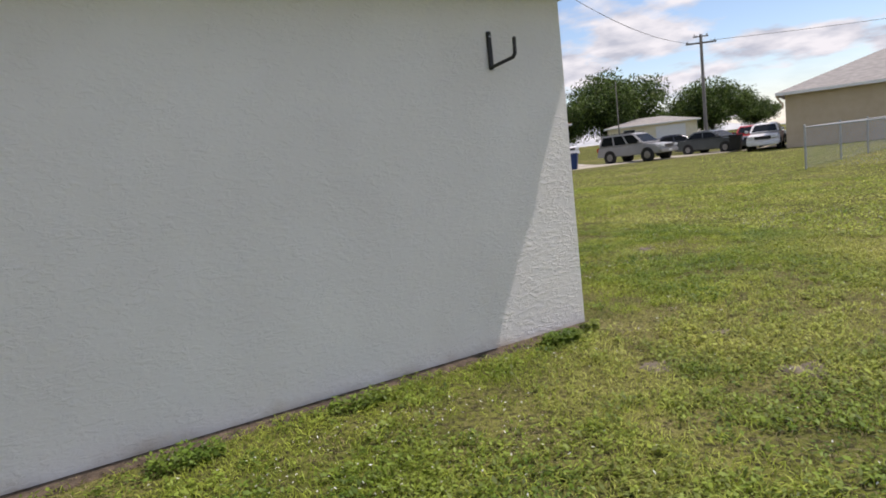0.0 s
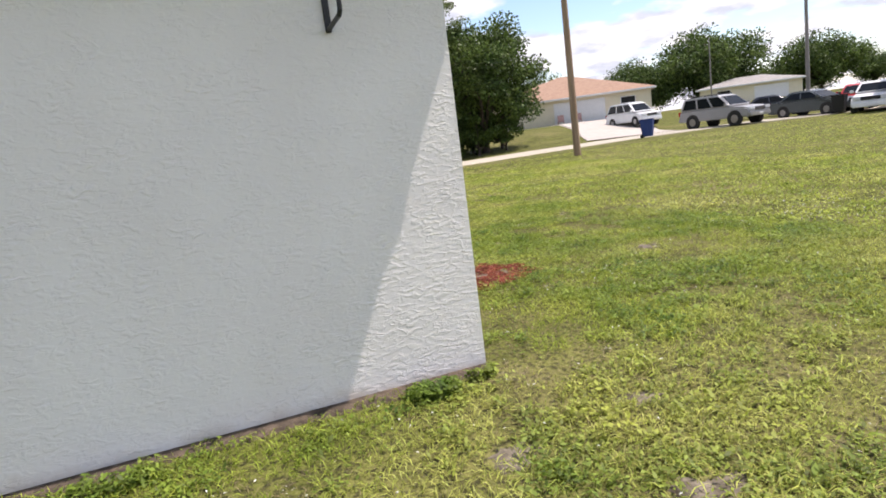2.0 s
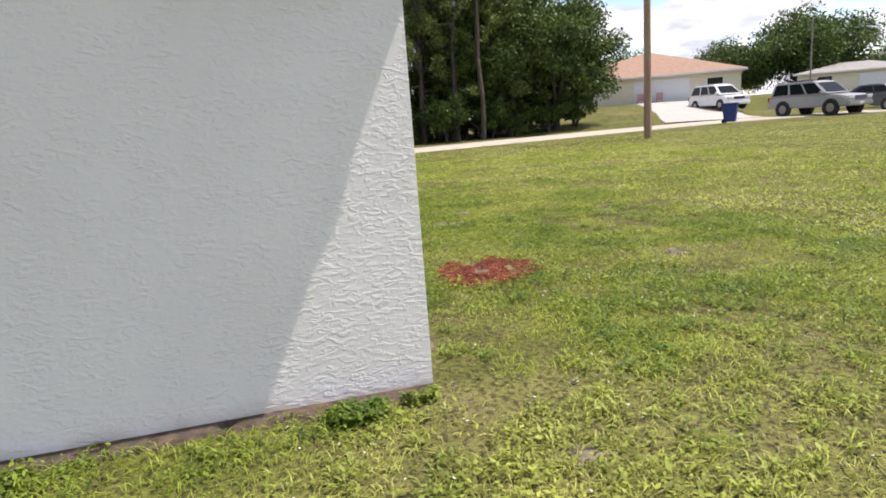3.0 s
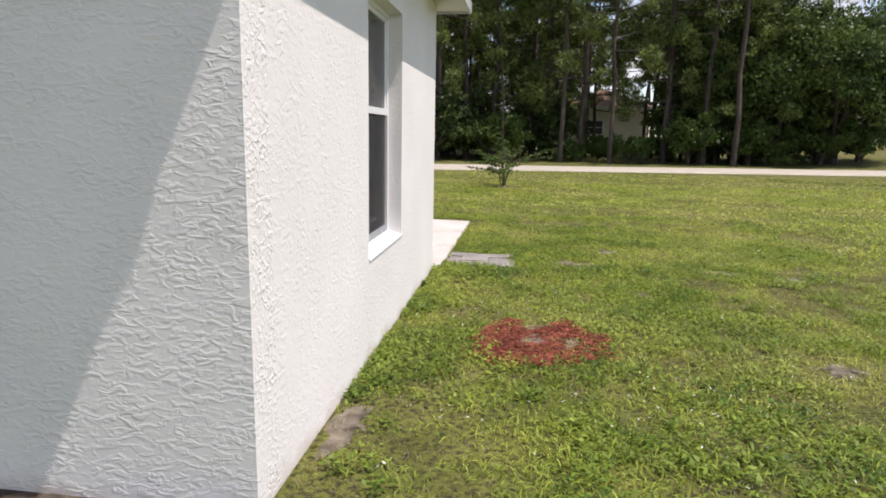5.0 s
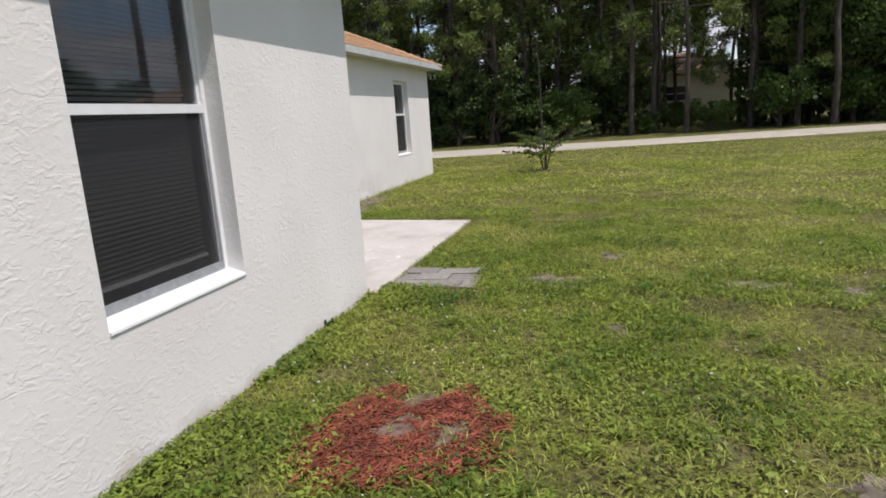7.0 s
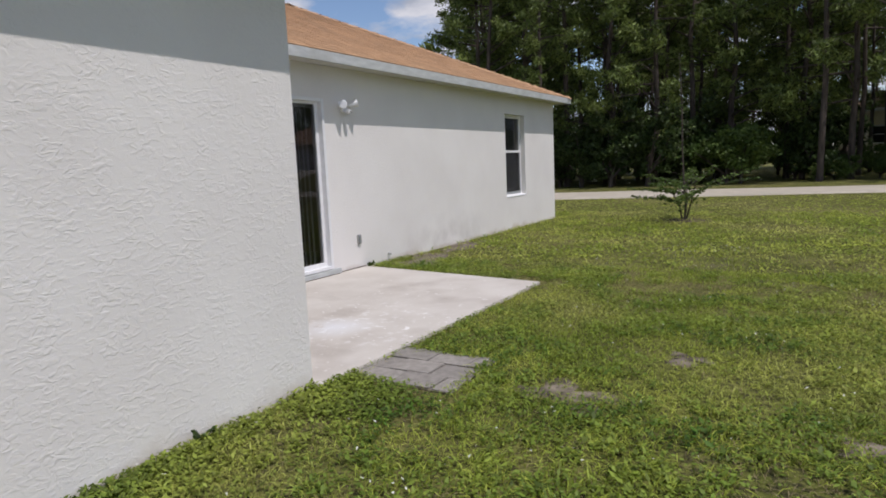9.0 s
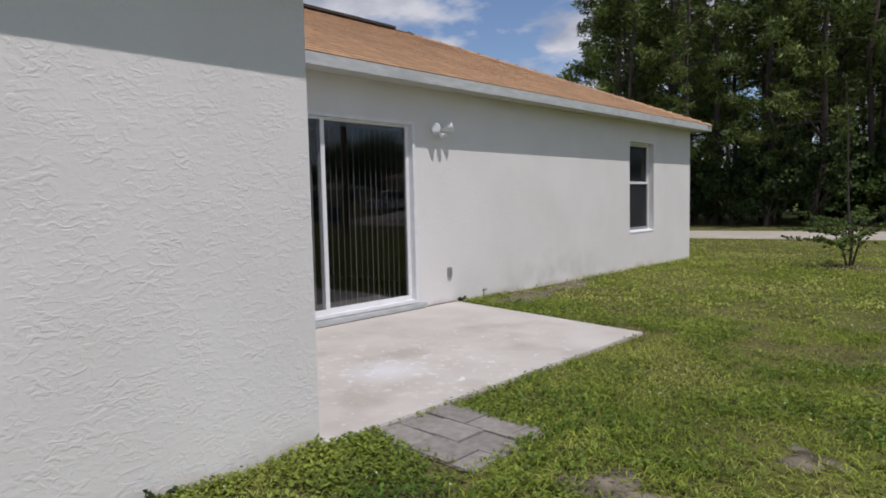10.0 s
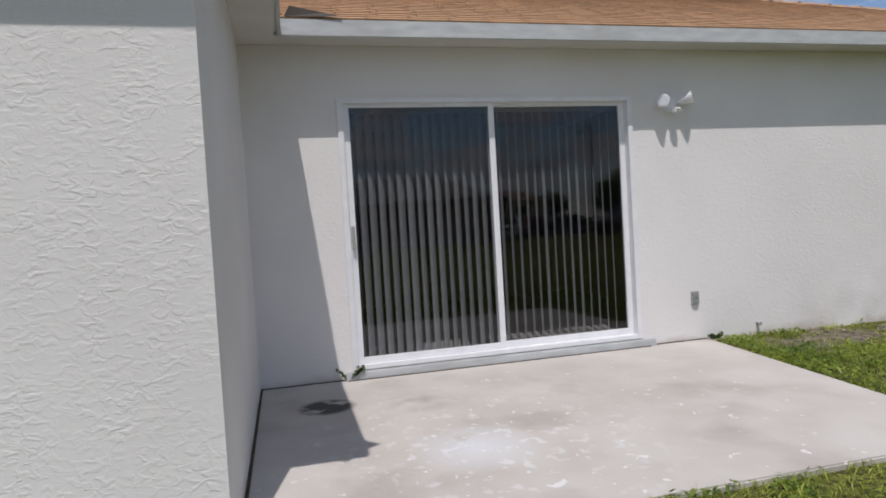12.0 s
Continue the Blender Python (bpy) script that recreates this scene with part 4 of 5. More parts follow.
def build_oak(name, seed, height, radius, low, clumps, leaf, material, label, group="", per=260):
    rng = np.random.default_rng(seed)
    tree = empty(name)
    bm = bmesh.new()
    fork = height * max(low, 0.12)
    rod(bm, (0, 0, -0.2), (0.05, 0.03, fork), 0.035 * height, 0.026 * height, 10)
    out = []
    for i in range(clumps):
        d = rng.normal(size=3)
        d /= np.linalg.norm(d)
        r = rng.uniform(0.55, 1.0) if i % 3 else rng.uniform(0.1, 0.6)
        mid = height * (1 + low) / 2
        c = np.array([d[0] * radius * r, d[1] * radius * r, mid + d[2] * height * (1 - low) / 2 * r * 0.9])
        size = radius * rng.uniform(0.22, 0.36)
        if i % 4 == 0:
            path = limb_path(rng, (0, 0, fork * rng.uniform(0.7, 1)), c, 0.1 * radius)
            rod(bm, path[0], path[1], 0.014 * height, 0.009 * height, 6)
            rod(bm, path[1], path[2], 0.009 * height, 0.003 * height, 6)
        out.append(leaf_quads(rng, c, (size, size, size * 0.75), per, leaf, leaf * 0.55, shell=0.08))
    part("trunk", bm, BARK, tree, "grey-brown trunk with spreading limbs")
    quads("crown", np.concatenate(out), material, tree, "dense uneven leafy crown")
    return tagged(tree, label, "tree", group)


def plant(ob, x, y, turn=0.0, size=1.0):
    ob.matrix_world = pose(x, y, ground_z(x, y), 0, 0, turn) @ Matrix.Scale(size, 4)


def again(ob, x, y, turn, size):
    c = copy_thing(ob, pose(x, y, ground_z(x, y), 0, 0, turn))
    c.scale = (size, size, size)
    return c


def build_woods():
    rng = random.Random(8)
    pines = [build_pine(31, 15, 0.2, 3.0), build_pine(32, 17, 0.34, 3.4), build_pine(33, 13, 0.14, 2.9), build_pine(34, 16, 0.42, 2.7)]
    bushes = [build_oak("understorey_bush", 41, 3.2, 1.7, 0.02, 26, 0.2, BUSH_LEAF, "leafy green undergrowth beneath the pines", "undergrowth", 105),
              build_oak("understorey_bush", 42, 4.6, 1.8, 0.05, 32, 0.22, SHADED_SHRUB_LEAF, "leafy shrub beneath the pines, shade darkened into its leaf colour", "undergrowth", 105),
              build_oak("understorey_bush", 43, 1.5, 1.6, 0.0, 22, 0.16, BUSH_LEAF, "low bright green brush at the road's edge", "undergrowth", 95)]
    oak = build_oak("oak_tree", 51, 9.2, 4.3, 0.03, 110, 0.22, OAK_LEAF, "large dark green leafy tree beside the road", per=430)
    plant(oak, 17.0, 34.2, 0)
    again(oak, 13.0, 35.5, 70, 1.06)
    # trunks that stand out at the wood's edge
    spots = [(-3.6, 30.2, 0), (-2.3, 31.4, 1), (2.6, 30.6, 3), (5.0, 30.4, 1), (11.0, 30.8, 3), (-9.5, 30, 2), (-12.4, 31.5, 0), (-14.2, 33.6, 1), (8.0, 32.5, 0), (4.1, 36.0, 3), (-15.6, 34.6, 2), (-14.9, 36.5, 0)]
    used = set()
    for x, y, k in spots:
        if k in used:
            again(pines[k], x, y, rng.uniform(0, 360), rng.uniform(0.92, 1.1))
        else:
            used.add(k)
            plant(pines[k], x, y, rng.uniform(0, 360))
    got = [(x, y) for x, y, _ in spots]
    tries = 0
    while len(got) < 106 and tries < 6000:
        tries += 1
        x = rng.uniform(-18, 15)
        u = 8.0 + 26 * rng.random() ** 1.3
        y = 21.8 + 0.2 * x + u
        if abs(x - 1.4 - 0.128 * (y + 1.6)) < 1.5 and y > 31 or abs(x - 1.6 + 0.045 * y) < 0.7:
            continue
        if x - 2.7 < -0.53 * (y - 2):
            continue
        if min(math.hypot(x - a, y - b) for a, b in got) < 1.45:
            continue
        got.append((x, y))
        again(rng.choice(pines), x, y, rng.uniform(0, 360), rng.uniform(0.8, 1.15))
    for i in range(78):
        x = -18 + 34 * (i % 39) / 39 + rng.uniform(-0.6, 0.6)
        u = (7.6 if i < 39 else 14) + rng.uniform(0, 4)
        y = 21.8 + 0.2 * x + u
        k = rng.choice((0, 1, 1)) if i >= 39 else rng.choice((1, 1, 1, 2, 2))
        s = rng.uniform(0.75, 1.2) if i >= 39 else rng.uniform(0.4, 0.95)
        if abs(x - 1.4 - 0.128 * (y + 1.6)) < 2.5:
            k, s = 0, rng.uniform(0.35, 0.55)
        elif abs(x - 1.2 + 0.045 * y) < 1.6:
            k, s = 0, rng.uniform(0.8, 1.05)
        if x < -3 and i >= 3:
            k, s = 1, rng.uniform(0.6, 0.95)
        if i < 3:
            plant(bushes[i], x, y, rng.uniform(0, 360), s)
        else:
            again(bushes[k], x, y, rng.uniform(0, 360), s)
    for i in range(14):
        x = 9 + 0.75 * i + rng.uniform(-0.3, 0.3)
        again(bushes[1 if i % 3 else 0], x, 21.8 + 0.2 * x + 8.0 + (i % 3) * 1.6, rng.uniform(0, 360), rng.uniform(0.7, 1.0))
    # round trees far behind the street
    far = build_oak("shade_tree", 61, 11.5, 8.5, 0.08, 100, 0.46, OAK_LEAF, "broad round shade tree far behind the street", "trees behind the street", 290)
    plant(far, 66, 64.5, 0, 0.87)
    for x, y, t, sz in ((79.5, 57.5, 80, 0.66), (62.5, 74, 10, 0.66), (72, 90, 40, 0.5), (104, 88, 150, 0.5), (92, 84, 20, 0.45), (45, 70, 60, 0.55), (86, 100, 15, 0.5), (97, 74, 200, 0.55), (112, 72, 95, 0.5), (58, 92, 130, 0.5), (118, 60, 33, 0.5), (100, 96, 170, 0.45)):
        again(far, x, y, t, sz)


build_woods()


def build_sapling():
    rng = np.random.default_rng(9)
    tree = empty("young_tree", (0.33, 14.7, ground_z(0.33, 14.7)))
    bm = bmesh.new()
    out = []
    for k in range(4):
        a = k * 1.7
        top = Vector((0.22 * math.cos(a), 0.22 * math.sin(a), rng.uniform(0.5, 0.85)))
        rod(bm, (0.02 * math.cos(a), 0.02 * math.sin(a), -0.05), top * 0.5 + Vector((0.02, 0, 0)), 0.02, 0.014, 7)
        rod(bm, top * 0.5 + Vector((0.02, 0, 0)), top, 0.014, 0.007, 7)
        for j in range(5):
            b = rng.uniform(0, 6.283)
            reach = rng.uniform(0.55, 1.2)
            root = top * rng.uniform(0.6, 1.0)
            tip = root + Vector((math.cos(b) * reach, math.sin(b) * reach, rng.uniform(0.0, 0.38)))
            rod(bm, root, tip, 0.007, 0.003, 5)
            for u in np.linspace(0.25, 1.05, 9):
                out.append(leaf_quads(rng, root.lerp(tip, u), (0.12, 0.12, 0.03), 10, 0.07, 0.036, flat=0.7, shell=0.1))
        out.append(leaf_quads(rng, top * 0.55, (0.28, 0.28, 0.16), 26, 0.09, 0.055, shell=0.2))
    lead = [Vector((0, 0, 0.4)), Vector((-0.05, 0.02, 1.4)), Vector((-0.06, 0.0, 2.3)), Vector((-0.12, 0.02, 3.2))]
    for k in range(3):
        rod(bm, lead[k], lead[k + 1], 0.022 - 0.005 * k, 0.017 - 0.005 * k, 6)
    for k in range(16):
        z = 0.9 + 0.14 * k
        root = lead[1].lerp(lead[3], max(0.0, (z - 1.4) / 1.8)) if z > 1.4 else lead[0].lerp(lead[1], z - 0.4)
        b, reach = rng.uniform(0, 6.283), rng.uniform(0.12, 0.42) * (1.25 - z / 3.4)
        tip = root + Vector((math.cos(b) * reach, math.sin(b) * reach, 0.12))
        rod(bm, root, tip, 0.004, 0.002, 4)
        out.append(leaf_quads(rng, root.lerp(tip, 0.7), (0.1, 0.1, 0.03), 9, 0.06, 0.03, flat=0.7, shell=0.1))
    part("stem", bm, BARK, tree, "thin forked stems")
    quads("foliage", np.concatenate(out), BUSH_LEAF, tree, "flat layered sprays of small leaves")
    tagged(tree, "young spreading tree planted in the lawn", "tree")
    blob("soil_ring", 0.33, 14.7, 0.6, 0.55, 0.01, SOIL, "ring of bare dark soil round the young tree", "soil", 40, 0.3, height=0.03)


build_sapling()


def build_weed(x, y, z, seed, size, n):
    rng = np.random.default_rng(seed)
    w = empty("wall_weed", (x, y, z))
    bm = bmesh.new()
    out = []
    for k in range(n):
        a = rng.uniform(0, 6.283)
        tip = Vector((abs(math.cos(a)) * 0.5, math.sin(a), rng.uniform(0.4, 1.2))) * size * rng.uniform(0.5, 1)
        rod(bm, (0, 0, 0), tip, 0.002, 0.001, 4)
        for u in (0.5, 0.75, 1.0):
            out.append(leaf_quads(rng, tip * u, (0.012, 0.012, 0.01), 4, 0.03, 0.018, shell=0.1))
    part("stem", bm, BARK, w)
    quads("leaves", np.concatenate(out), OAK_LEAF, w)
    tagged(w, "small weed growing from the slab's edge", "weed")


build_weed(-2.5, 4.93, 0.03, 5, 0.12, 9)
build_weed(-2.5, 8.12, 0.02, 6, 0.1, 8)
build_weed(0.02, 3.45, 0.0, 7, 0.09, 5)


# ---- street: poles, wires, fence, bins ----
def build_pole(name, x, y, height, r, material, arm, turn, label):
    z = ground_z(x, y)
    pole = empty(name, (x, y, z), turn)
    bm = bmesh.new()
    rod(bm, (0, 0, -0.3), (0, 0, height), r, r * 0.68, 14)
    part("post", bm, material, pole)
    if arm:
        part("crossarm", boxes(((-1.2, -0.06, height - 0.75), (1.2, 0.06, height - 0.62)), bevel=0.01), material, pole)
        part("crossarm", boxes(((-0.6, -0.05, height - 0.22), (0.6, 0.05, height - 0.12)), bevel=0.01), material, pole)
        for u, h in ((-1.1, height - 0.62), (1.1, height - 0.62), (-0.5, height - 0.12), (0.5, height - 0.12)):
            bm = bmesh.new()
            rod(bm, (u, 0, h), (u, 0, h + 0.16), 0.05, 0.035, 10)
            part("insulator", bm, GREY_PLASTIC, pole, "grey insulator")
    return tagged(pole, label, "utility pole")


build_pole("utility_pole", 13.7, 19.0, 10.5, 0.15, POLE_WOOD, False, 0, "brown wooden utility pole at the edge of the lawn")
build_pole("utility_pole", 42.6, 30.9, 9.3, 0.16, GREY_POLE, True, -35, "grey wooden utility pole with two crossarms")
build_pole("street_lamp", 53.0, 50.5, 7.2, 0.09, GREY_POLE, False, 0, "slim pale pole in front of the far trees")


def build_wire(pts, label):
    cu = bpy.data.curves.new("overhead_wire", "CURVE")
    cu.dimensions, cu.bevel_depth = "3D", 0.016
    for a, b, sag in pts:
        sp = cu.splines.new("POLY")
        sp.points.add(16)
        for i in range(17):
            u = i / 16
            p = Vector(a).lerp(Vector(b), u)
            sp.points[i].co = (p.x, p.y, p.z - sag * 4 * u * (1 - u), 1)
    cu.materials.append(DARK_METAL)
    tagged(new("overhead_wire", cu), label, "cable")


build_wire([((42.0, 31.5, 8.7), (13.7, 19.0, 10.2), 0.9)], "thin dark overhead wire between two poles")
build_wire([((42.9, 30.3, 8.7), (75, -10, 9.5), 1.0)], "thin dark overhead wire above the street")
build_wire([((13.7, 19.0, 9.6), (8.0, 44.0, 8.6), 0.6)], "thin dark overhead wire leading to the wood")


def build_fence():
    fence = empty("chain_link_fence", (0, 0, 0))
    tagged(fence, "low galvanised chain-link fence on the lawn", "fence")
    runs = [[(14.9, 6.8), (15.9, 4.9), (17.1, 2.6), (18.3, 0.3)], [(14.9, 6.8), (18.0, 7.45), (21.0, 8.1), (24.0, 8.7), (27.0, 9.35)], [(21.0, 8.1), (21.25, 7.6), (22.6, 4.8)]]
    done = set()
    for run in runs:
        for p in run:
            if p not in done:
                done.add(p)
                bm = bmesh.new()
                rod(bm, (*p, -0.2), (*p, 1.24), 0.03, 0.03, 10)
                bmesh.ops.create_uvsphere(bm, u_segments=8, v_segments=6, radius=0.036, matrix=Matrix.Translation((*p, 1.25)))
                part("post", bm, GALV, fence)
        for a, b in zip(run, run[1:]):
            bm = bmesh.new()
            rod(bm, (*a, 1.2), (*b, 1.2), 0.02, 0.02, 8)
            part("top_rail", bm, GALV, fence)
            bm = bmesh.new()
            d = Vector((b[0] - a[0], b[1] - a[1], 0))
            n = int(d.length / 0.11)
            m = 1.14
            for i in range(-int(m / 0.11), n + 1):
                for s in (0, 1):
                    u0, u1 = i * 0.11, i * 0.11 + m
                    lo, hi = max(u0, 0), min(u1, d.length)
                    if hi <= lo:
                        continue
                    e = d.normalized()
                    za, zb = (lo - u0, hi - u0) if s == 0 else (m - (lo - u0), m - (hi - u0))
                    rod(bm, Vector((*a, 0.04 + za)) + e * lo, Vector((*a, 0.04 + zb)) + e * hi, 0.0022, 0.0022, 3)
            part("wire_mesh", bm, GALV, fence, "diamond wire mesh")


build_fence()


def build_bin(x, y, turn, colour, label):
    b = empty("wheeled_bin", (x, y, ground_z(x, y) + 0.05), turn)
    body = mat("bin_plastic", colour, tuple(c * 0.8 for c in colour), scale=10, rough=0.5)
    bm = bmesh.new()
    rings = []
    for z, w, d in ((0.06, 0.23, 0.25), (0.5, 0.265, 0.3), (0.92, 0.29, 0.34), (0.95, 0.31, 0.36)):
        rings.append([bm.verts.new((sx * w, sy * d, z)) for sx, sy in ((-1, -1), (1, -1), (1, 1), (-1, 1))])
    for a, c in zip(rings, rings[1:]):
        for i in range(4):
            bm.faces.new((a[i], a[(i + 1) % 4], c[(i + 1) % 4], c[i]))
    bm.faces.new(rings[0][::-1])
    bm.faces.new(rings[-1])
    bmesh.ops.bevel(bm, geom=list(bm.edges), offset=0.02, segments=2, affect="EDGES")
    part("body", bm, body, b)
    bm = boxes(((-0.32, -0.37, 0.955), (0.32, 0.4, 1.0)), bevel=0.02)
    part("lid", bm, body, b, "hinged plastic lid")
    bm = bmesh.new()
    rod(bm, (-0.28, 0.43, 0.93), (0.28, 0.43, 0.93), 0.015)
    part("handle", bm, body, b)
    for s in (-1, 1):
        bm = bmesh.new()
        rod(bm, (s * 0.25, 0.26, 0.1), (s * 0.3, 0.26, 0.1), 0.1, 0.1, 16)
        part("wheel", bm, RUBBER, b, "black rubber wheel")
    tagged(b, label, "bin")


build_bin(22.2, 24.7, 40, (0.02, 0.05, 0.2), "blue wheeled rubbish bin standing at the kerb")
build_bin(32.5, 21.2, 20, (0.015, 0.015, 0.018), "black wheeled rubbish bin beside the parked cars")


# ---- vehicles ----
def build_car(x, y, turn, kind, colour, label, metal=0.5):
    z = ground_z(x, y) + 0.04
    car = empty({"suv": "suv", "van": "minivan", "sedan": "sedan", "hatch": "hatchback"}[kind], (x, y, z), turn)
    paint = mat("car_paint", colour, tuple(c * 0.92 for c in colour), scale=2, rough=0.28, metal=metal, spec=0.6)
    L, W, wb, wr, low, roof_h, hood, belt = {
        "suv": (5.0, 1.95, 2.95, 0.41, 0.42, 1.86, 1.1, 1.12),
        "van": (4.6, 1.9, 2.85, 0.33, 0.26, 1.76, 0.98, 1.02),
        "sedan": (4.8, 1.82, 2.75, 0.33, 0.24, 1.47, 0.92, 0.95),
        "hatch": (4.2, 1.74, 2.6, 0.31, 0.24, 1.5, 0.93, 0.96)}[kind]
    h = L / 2
    body = [(-h, low + 0.12), (-h + 0.05, belt - 0.12), (-h + 0.12, belt), (h * 0.34, belt), (h * 0.42, hood), (h - 0.35, hood - 0.1), (h - 0.06, hood - 0.26), (h, low + 0.2), (h - 0.12, low), (-h + 0.1, low)]
    cab = {"suv": [(-h + 0.1, belt), (-h + 0.28, roof_h - 0.05), (-h + 0.5, roof_h), (0.0, roof_h), (0.4, roof_h - 0.06), (h * 0.5, belt)],
           "van": [(-h + 0.1, belt), (-h + 0.36, roof_h - 0.06), (-h + 0.6, roof_h), (0.2, roof_h), (0.6, roof_h - 0.08), (h * 0.62, belt - 0.02)],
           "sedan": [(-h + 0.75, belt), (-h + 1.35, roof_h - 0.04), (-0.5, roof_h), (0.1, roof_h - 0.01), (0.35, roof_h - 0.06), (h * 0.48, belt)],
           "hatch": [(-h + 0.15, belt), (-h + 0.5, roof_h - 0.06), (-0.6, roof_h), (0.1, roof_h - 0.01), (0.35, roof_h - 0.06), (h * 0.5, belt)]}[kind]

    def prism(prof, half, inset):
        bm = bmesh.new()
        base = min(p[1] for p in prof)
        top = max(p[1] for p in prof)
        sides = []
        for s in (-1, 1):
            sides.append([bm.verts.new((px, s * (half - inset * (pz - base) / max(top - base, 1e-3)), pz)) for px, pz in prof])
        bm.faces.new(sides[0])
        bm.faces.new(sides[1][::-1])
        n = len(prof)
        for i in range(n):
            j = (i + 1) % n
            bm.faces.new((sides[0][j], sides[0][i], sides[1][i], sides[1][j]))
        bmesh.ops.recalc_face_normals(bm, faces=bm.faces)
        return bm

    bm = prism(body, W / 2, 0.05)
    bmesh.ops.bevel(bm, geom=list(bm.edges), offset=0.075, segments=4, affect="EDGES")
    part("body", bm, paint, car)
    bm = prism(cab, W / 2 - 0.06, 0.2)
    bmesh.ops.bevel(bm, geom=list(bm.edges), offset=0.06, segments=3, affect="EDGES")
    cabin = part("cabin", bm, paint, car)
    # side glass, set a little proud of the cabin
    zb, zt = belt + 0.05, roof_h - 0.12
    xb0, xb1 = cab[0][0] + 0.22, cab[-1][0] - 0.18
    xt0, xt1 = cab[1][0] + 0.16, cab[-2][0] - 0.06

    def side_y(pz):
        return W / 2 - 0.06 - 0.2 * (pz - belt) / (roof_h - belt) + 0.012

    cuts = 3 if kind in ("suv", "van") else 2
    for s in (-1, 1):
        for k in range(cuts):
            a, b = k / cuts + (0.025 if k else 0), (k + 1) / cuts - (0.02 if k < cuts - 1 else 0)
            xa, xb, xc, xd = xb0 + (xb1 - xb0) * a, xb0 + (xb1 - xb0) * b, xt0 + (xt1 - xt0) * b, xt0 + (xt1 - xt0) * a
            q = [(xa, s * side_y(zb), zb), (xb, s * side_y(zb), zb), (xc, s * side_y(zt), zt), (xd, s * side_y(zt), zt)]
            q += [(px, py - s * 0.03, pz) for px, py, pz in q]
            raw("side_window", q, [(0, 1, 2, 3), (4, 7, 6, 5), (0, 4, 5, 1), (2, 6, 7, 3), (1, 5, 6, 2), (3, 7, 4, 0)], CAR_GLASS, cabin, "dark tinted side window")
    for (p0, p1, nm) in ((cab[-1], cab[-2], "windscreen"), (cab[0], cab[1], "rear_window")):
        d = Vector((p1[0] - p0[0], 0, p1[1] - p0[1]))
        nn = Vector((d.z, 0, -d.x)).normalized()
        if (nm == "windscreen") != (nn.x > 0):
            nn = -nn
        lo, hi = Vector((p0[0], 0, p0[1])) + d * 0.12 + nn * 0.012, Vector((p0[0], 0, p0[1])) + d * 0.9 + nn * 0.012
        q = [(lo.x, -W / 2 + 0.2, lo.z), (lo.x, W / 2 - 0.2, lo.z), (hi.x, W / 2 - 0.33, hi.z), (hi.x, -W / 2 + 0.33, hi.z)]
        q += [tuple(Vector(v) - nn * 0.03) for v in q]
        raw(nm, q, [(0, 1, 2, 3), (4, 7, 6, 5), (0, 4, 5, 1), (2, 6, 7, 3), (1, 5, 6, 2), (3, 7, 4, 0)], CAR_GLASS, cabin, "dark curved glass")
    for s in (-1, 1):
        part("headlight", boxes(((h - 0.2, s * W / 2 - (0.5 if s > 0 else -0.08), hood - 0.3), (h + 0.0, s * W / 2 - (0.08 if s > 0 else -0.5), hood - 0.14)), bevel=0.02), LAMP_CLEAR, car, "clear headlight lens")
        part("tail_light", boxes(((-h - 0.01, s * (W / 2 - 0.12) - 0.08, belt - 0.3), (-h + 0.1, s * (W / 2 - 0.12) + 0.08, belt - 0.04)), bevel=0.015), LAMP_RED, car, "red tail light")
        part("mirror", boxes(((cab[-1][0] - 0.3, s * (W / 2 + 0.08) - 0.09, belt + 0.03), (cab[-1][0] - 0.16, s * (W / 2 + 0.08) + 0.09, belt + 0.19)), bevel=0.03), paint, car)
        for wx in (-wb / 2 + 0.05, wb / 2 + 0.05):
            wheel = empty("wheel", (wx, s * (W / 2 - 0.13), wr - 0.03))
            wheel.parent = car
            bm = bmesh.new()
            rod(bm, (0, -0.12, 0), (0, 0.12, 0), wr, wr, 24)
            bmesh.ops.bevel(bm, geom=[e for e in bm.edges if e.calc_length() < 0.2], offset=0.02, segments=2, affect="EDGES")
            part("tyre", bm, RUBBER, wheel)
            bm = bmesh.new()
            rod(bm, (0, s * 0.1, 0), (0, s * 0.128, 0), wr * 0.62, wr * 0.55, 20)
            part("rim", bm, ALLOY, wheel, "bright alloy rim")
            bm = bmesh.new()
            rod(bm, (wx, s * (W / 2 - 0.1), wr - 0.03), (wx, s * (W / 2 + 0.012), wr - 0.03), wr + 0.07, wr + 0.07, 24)
            part("wheel_arch", bm, BLACK_PLASTIC, car, "black wheel arch")
            wheel.location.y = s * (W / 2 - 0.1)
    part("front_bumper", boxes(((h - 0.18, -W / 2 + 0.08, low + 0.02), (h + 0.06, W / 2 - 0.08, low + 0.24)), bevel=0.04), paint, car)
    part("grille", boxes(((h - 0.06, -0.42, hood - 0.34), (h + 0.025, 0.42, hood - 0.16)), bevel=0.015), BLACK_PLASTIC if kind != "suv" else ALLOY, car)
    part("rear_bumper", boxes(((-h - 0.05, -W / 2 + 0.06, low + 0.02), (-h + 0.15, W / 2 - 0.06, low + 0.24)), bevel=0.04), paint, car)
    part("number_plate", boxes(((h + 0.061, -0.16, low + 0.08), (h + 0.066, 0.16, low + 0.2))), WHITE, car, "white number plate")
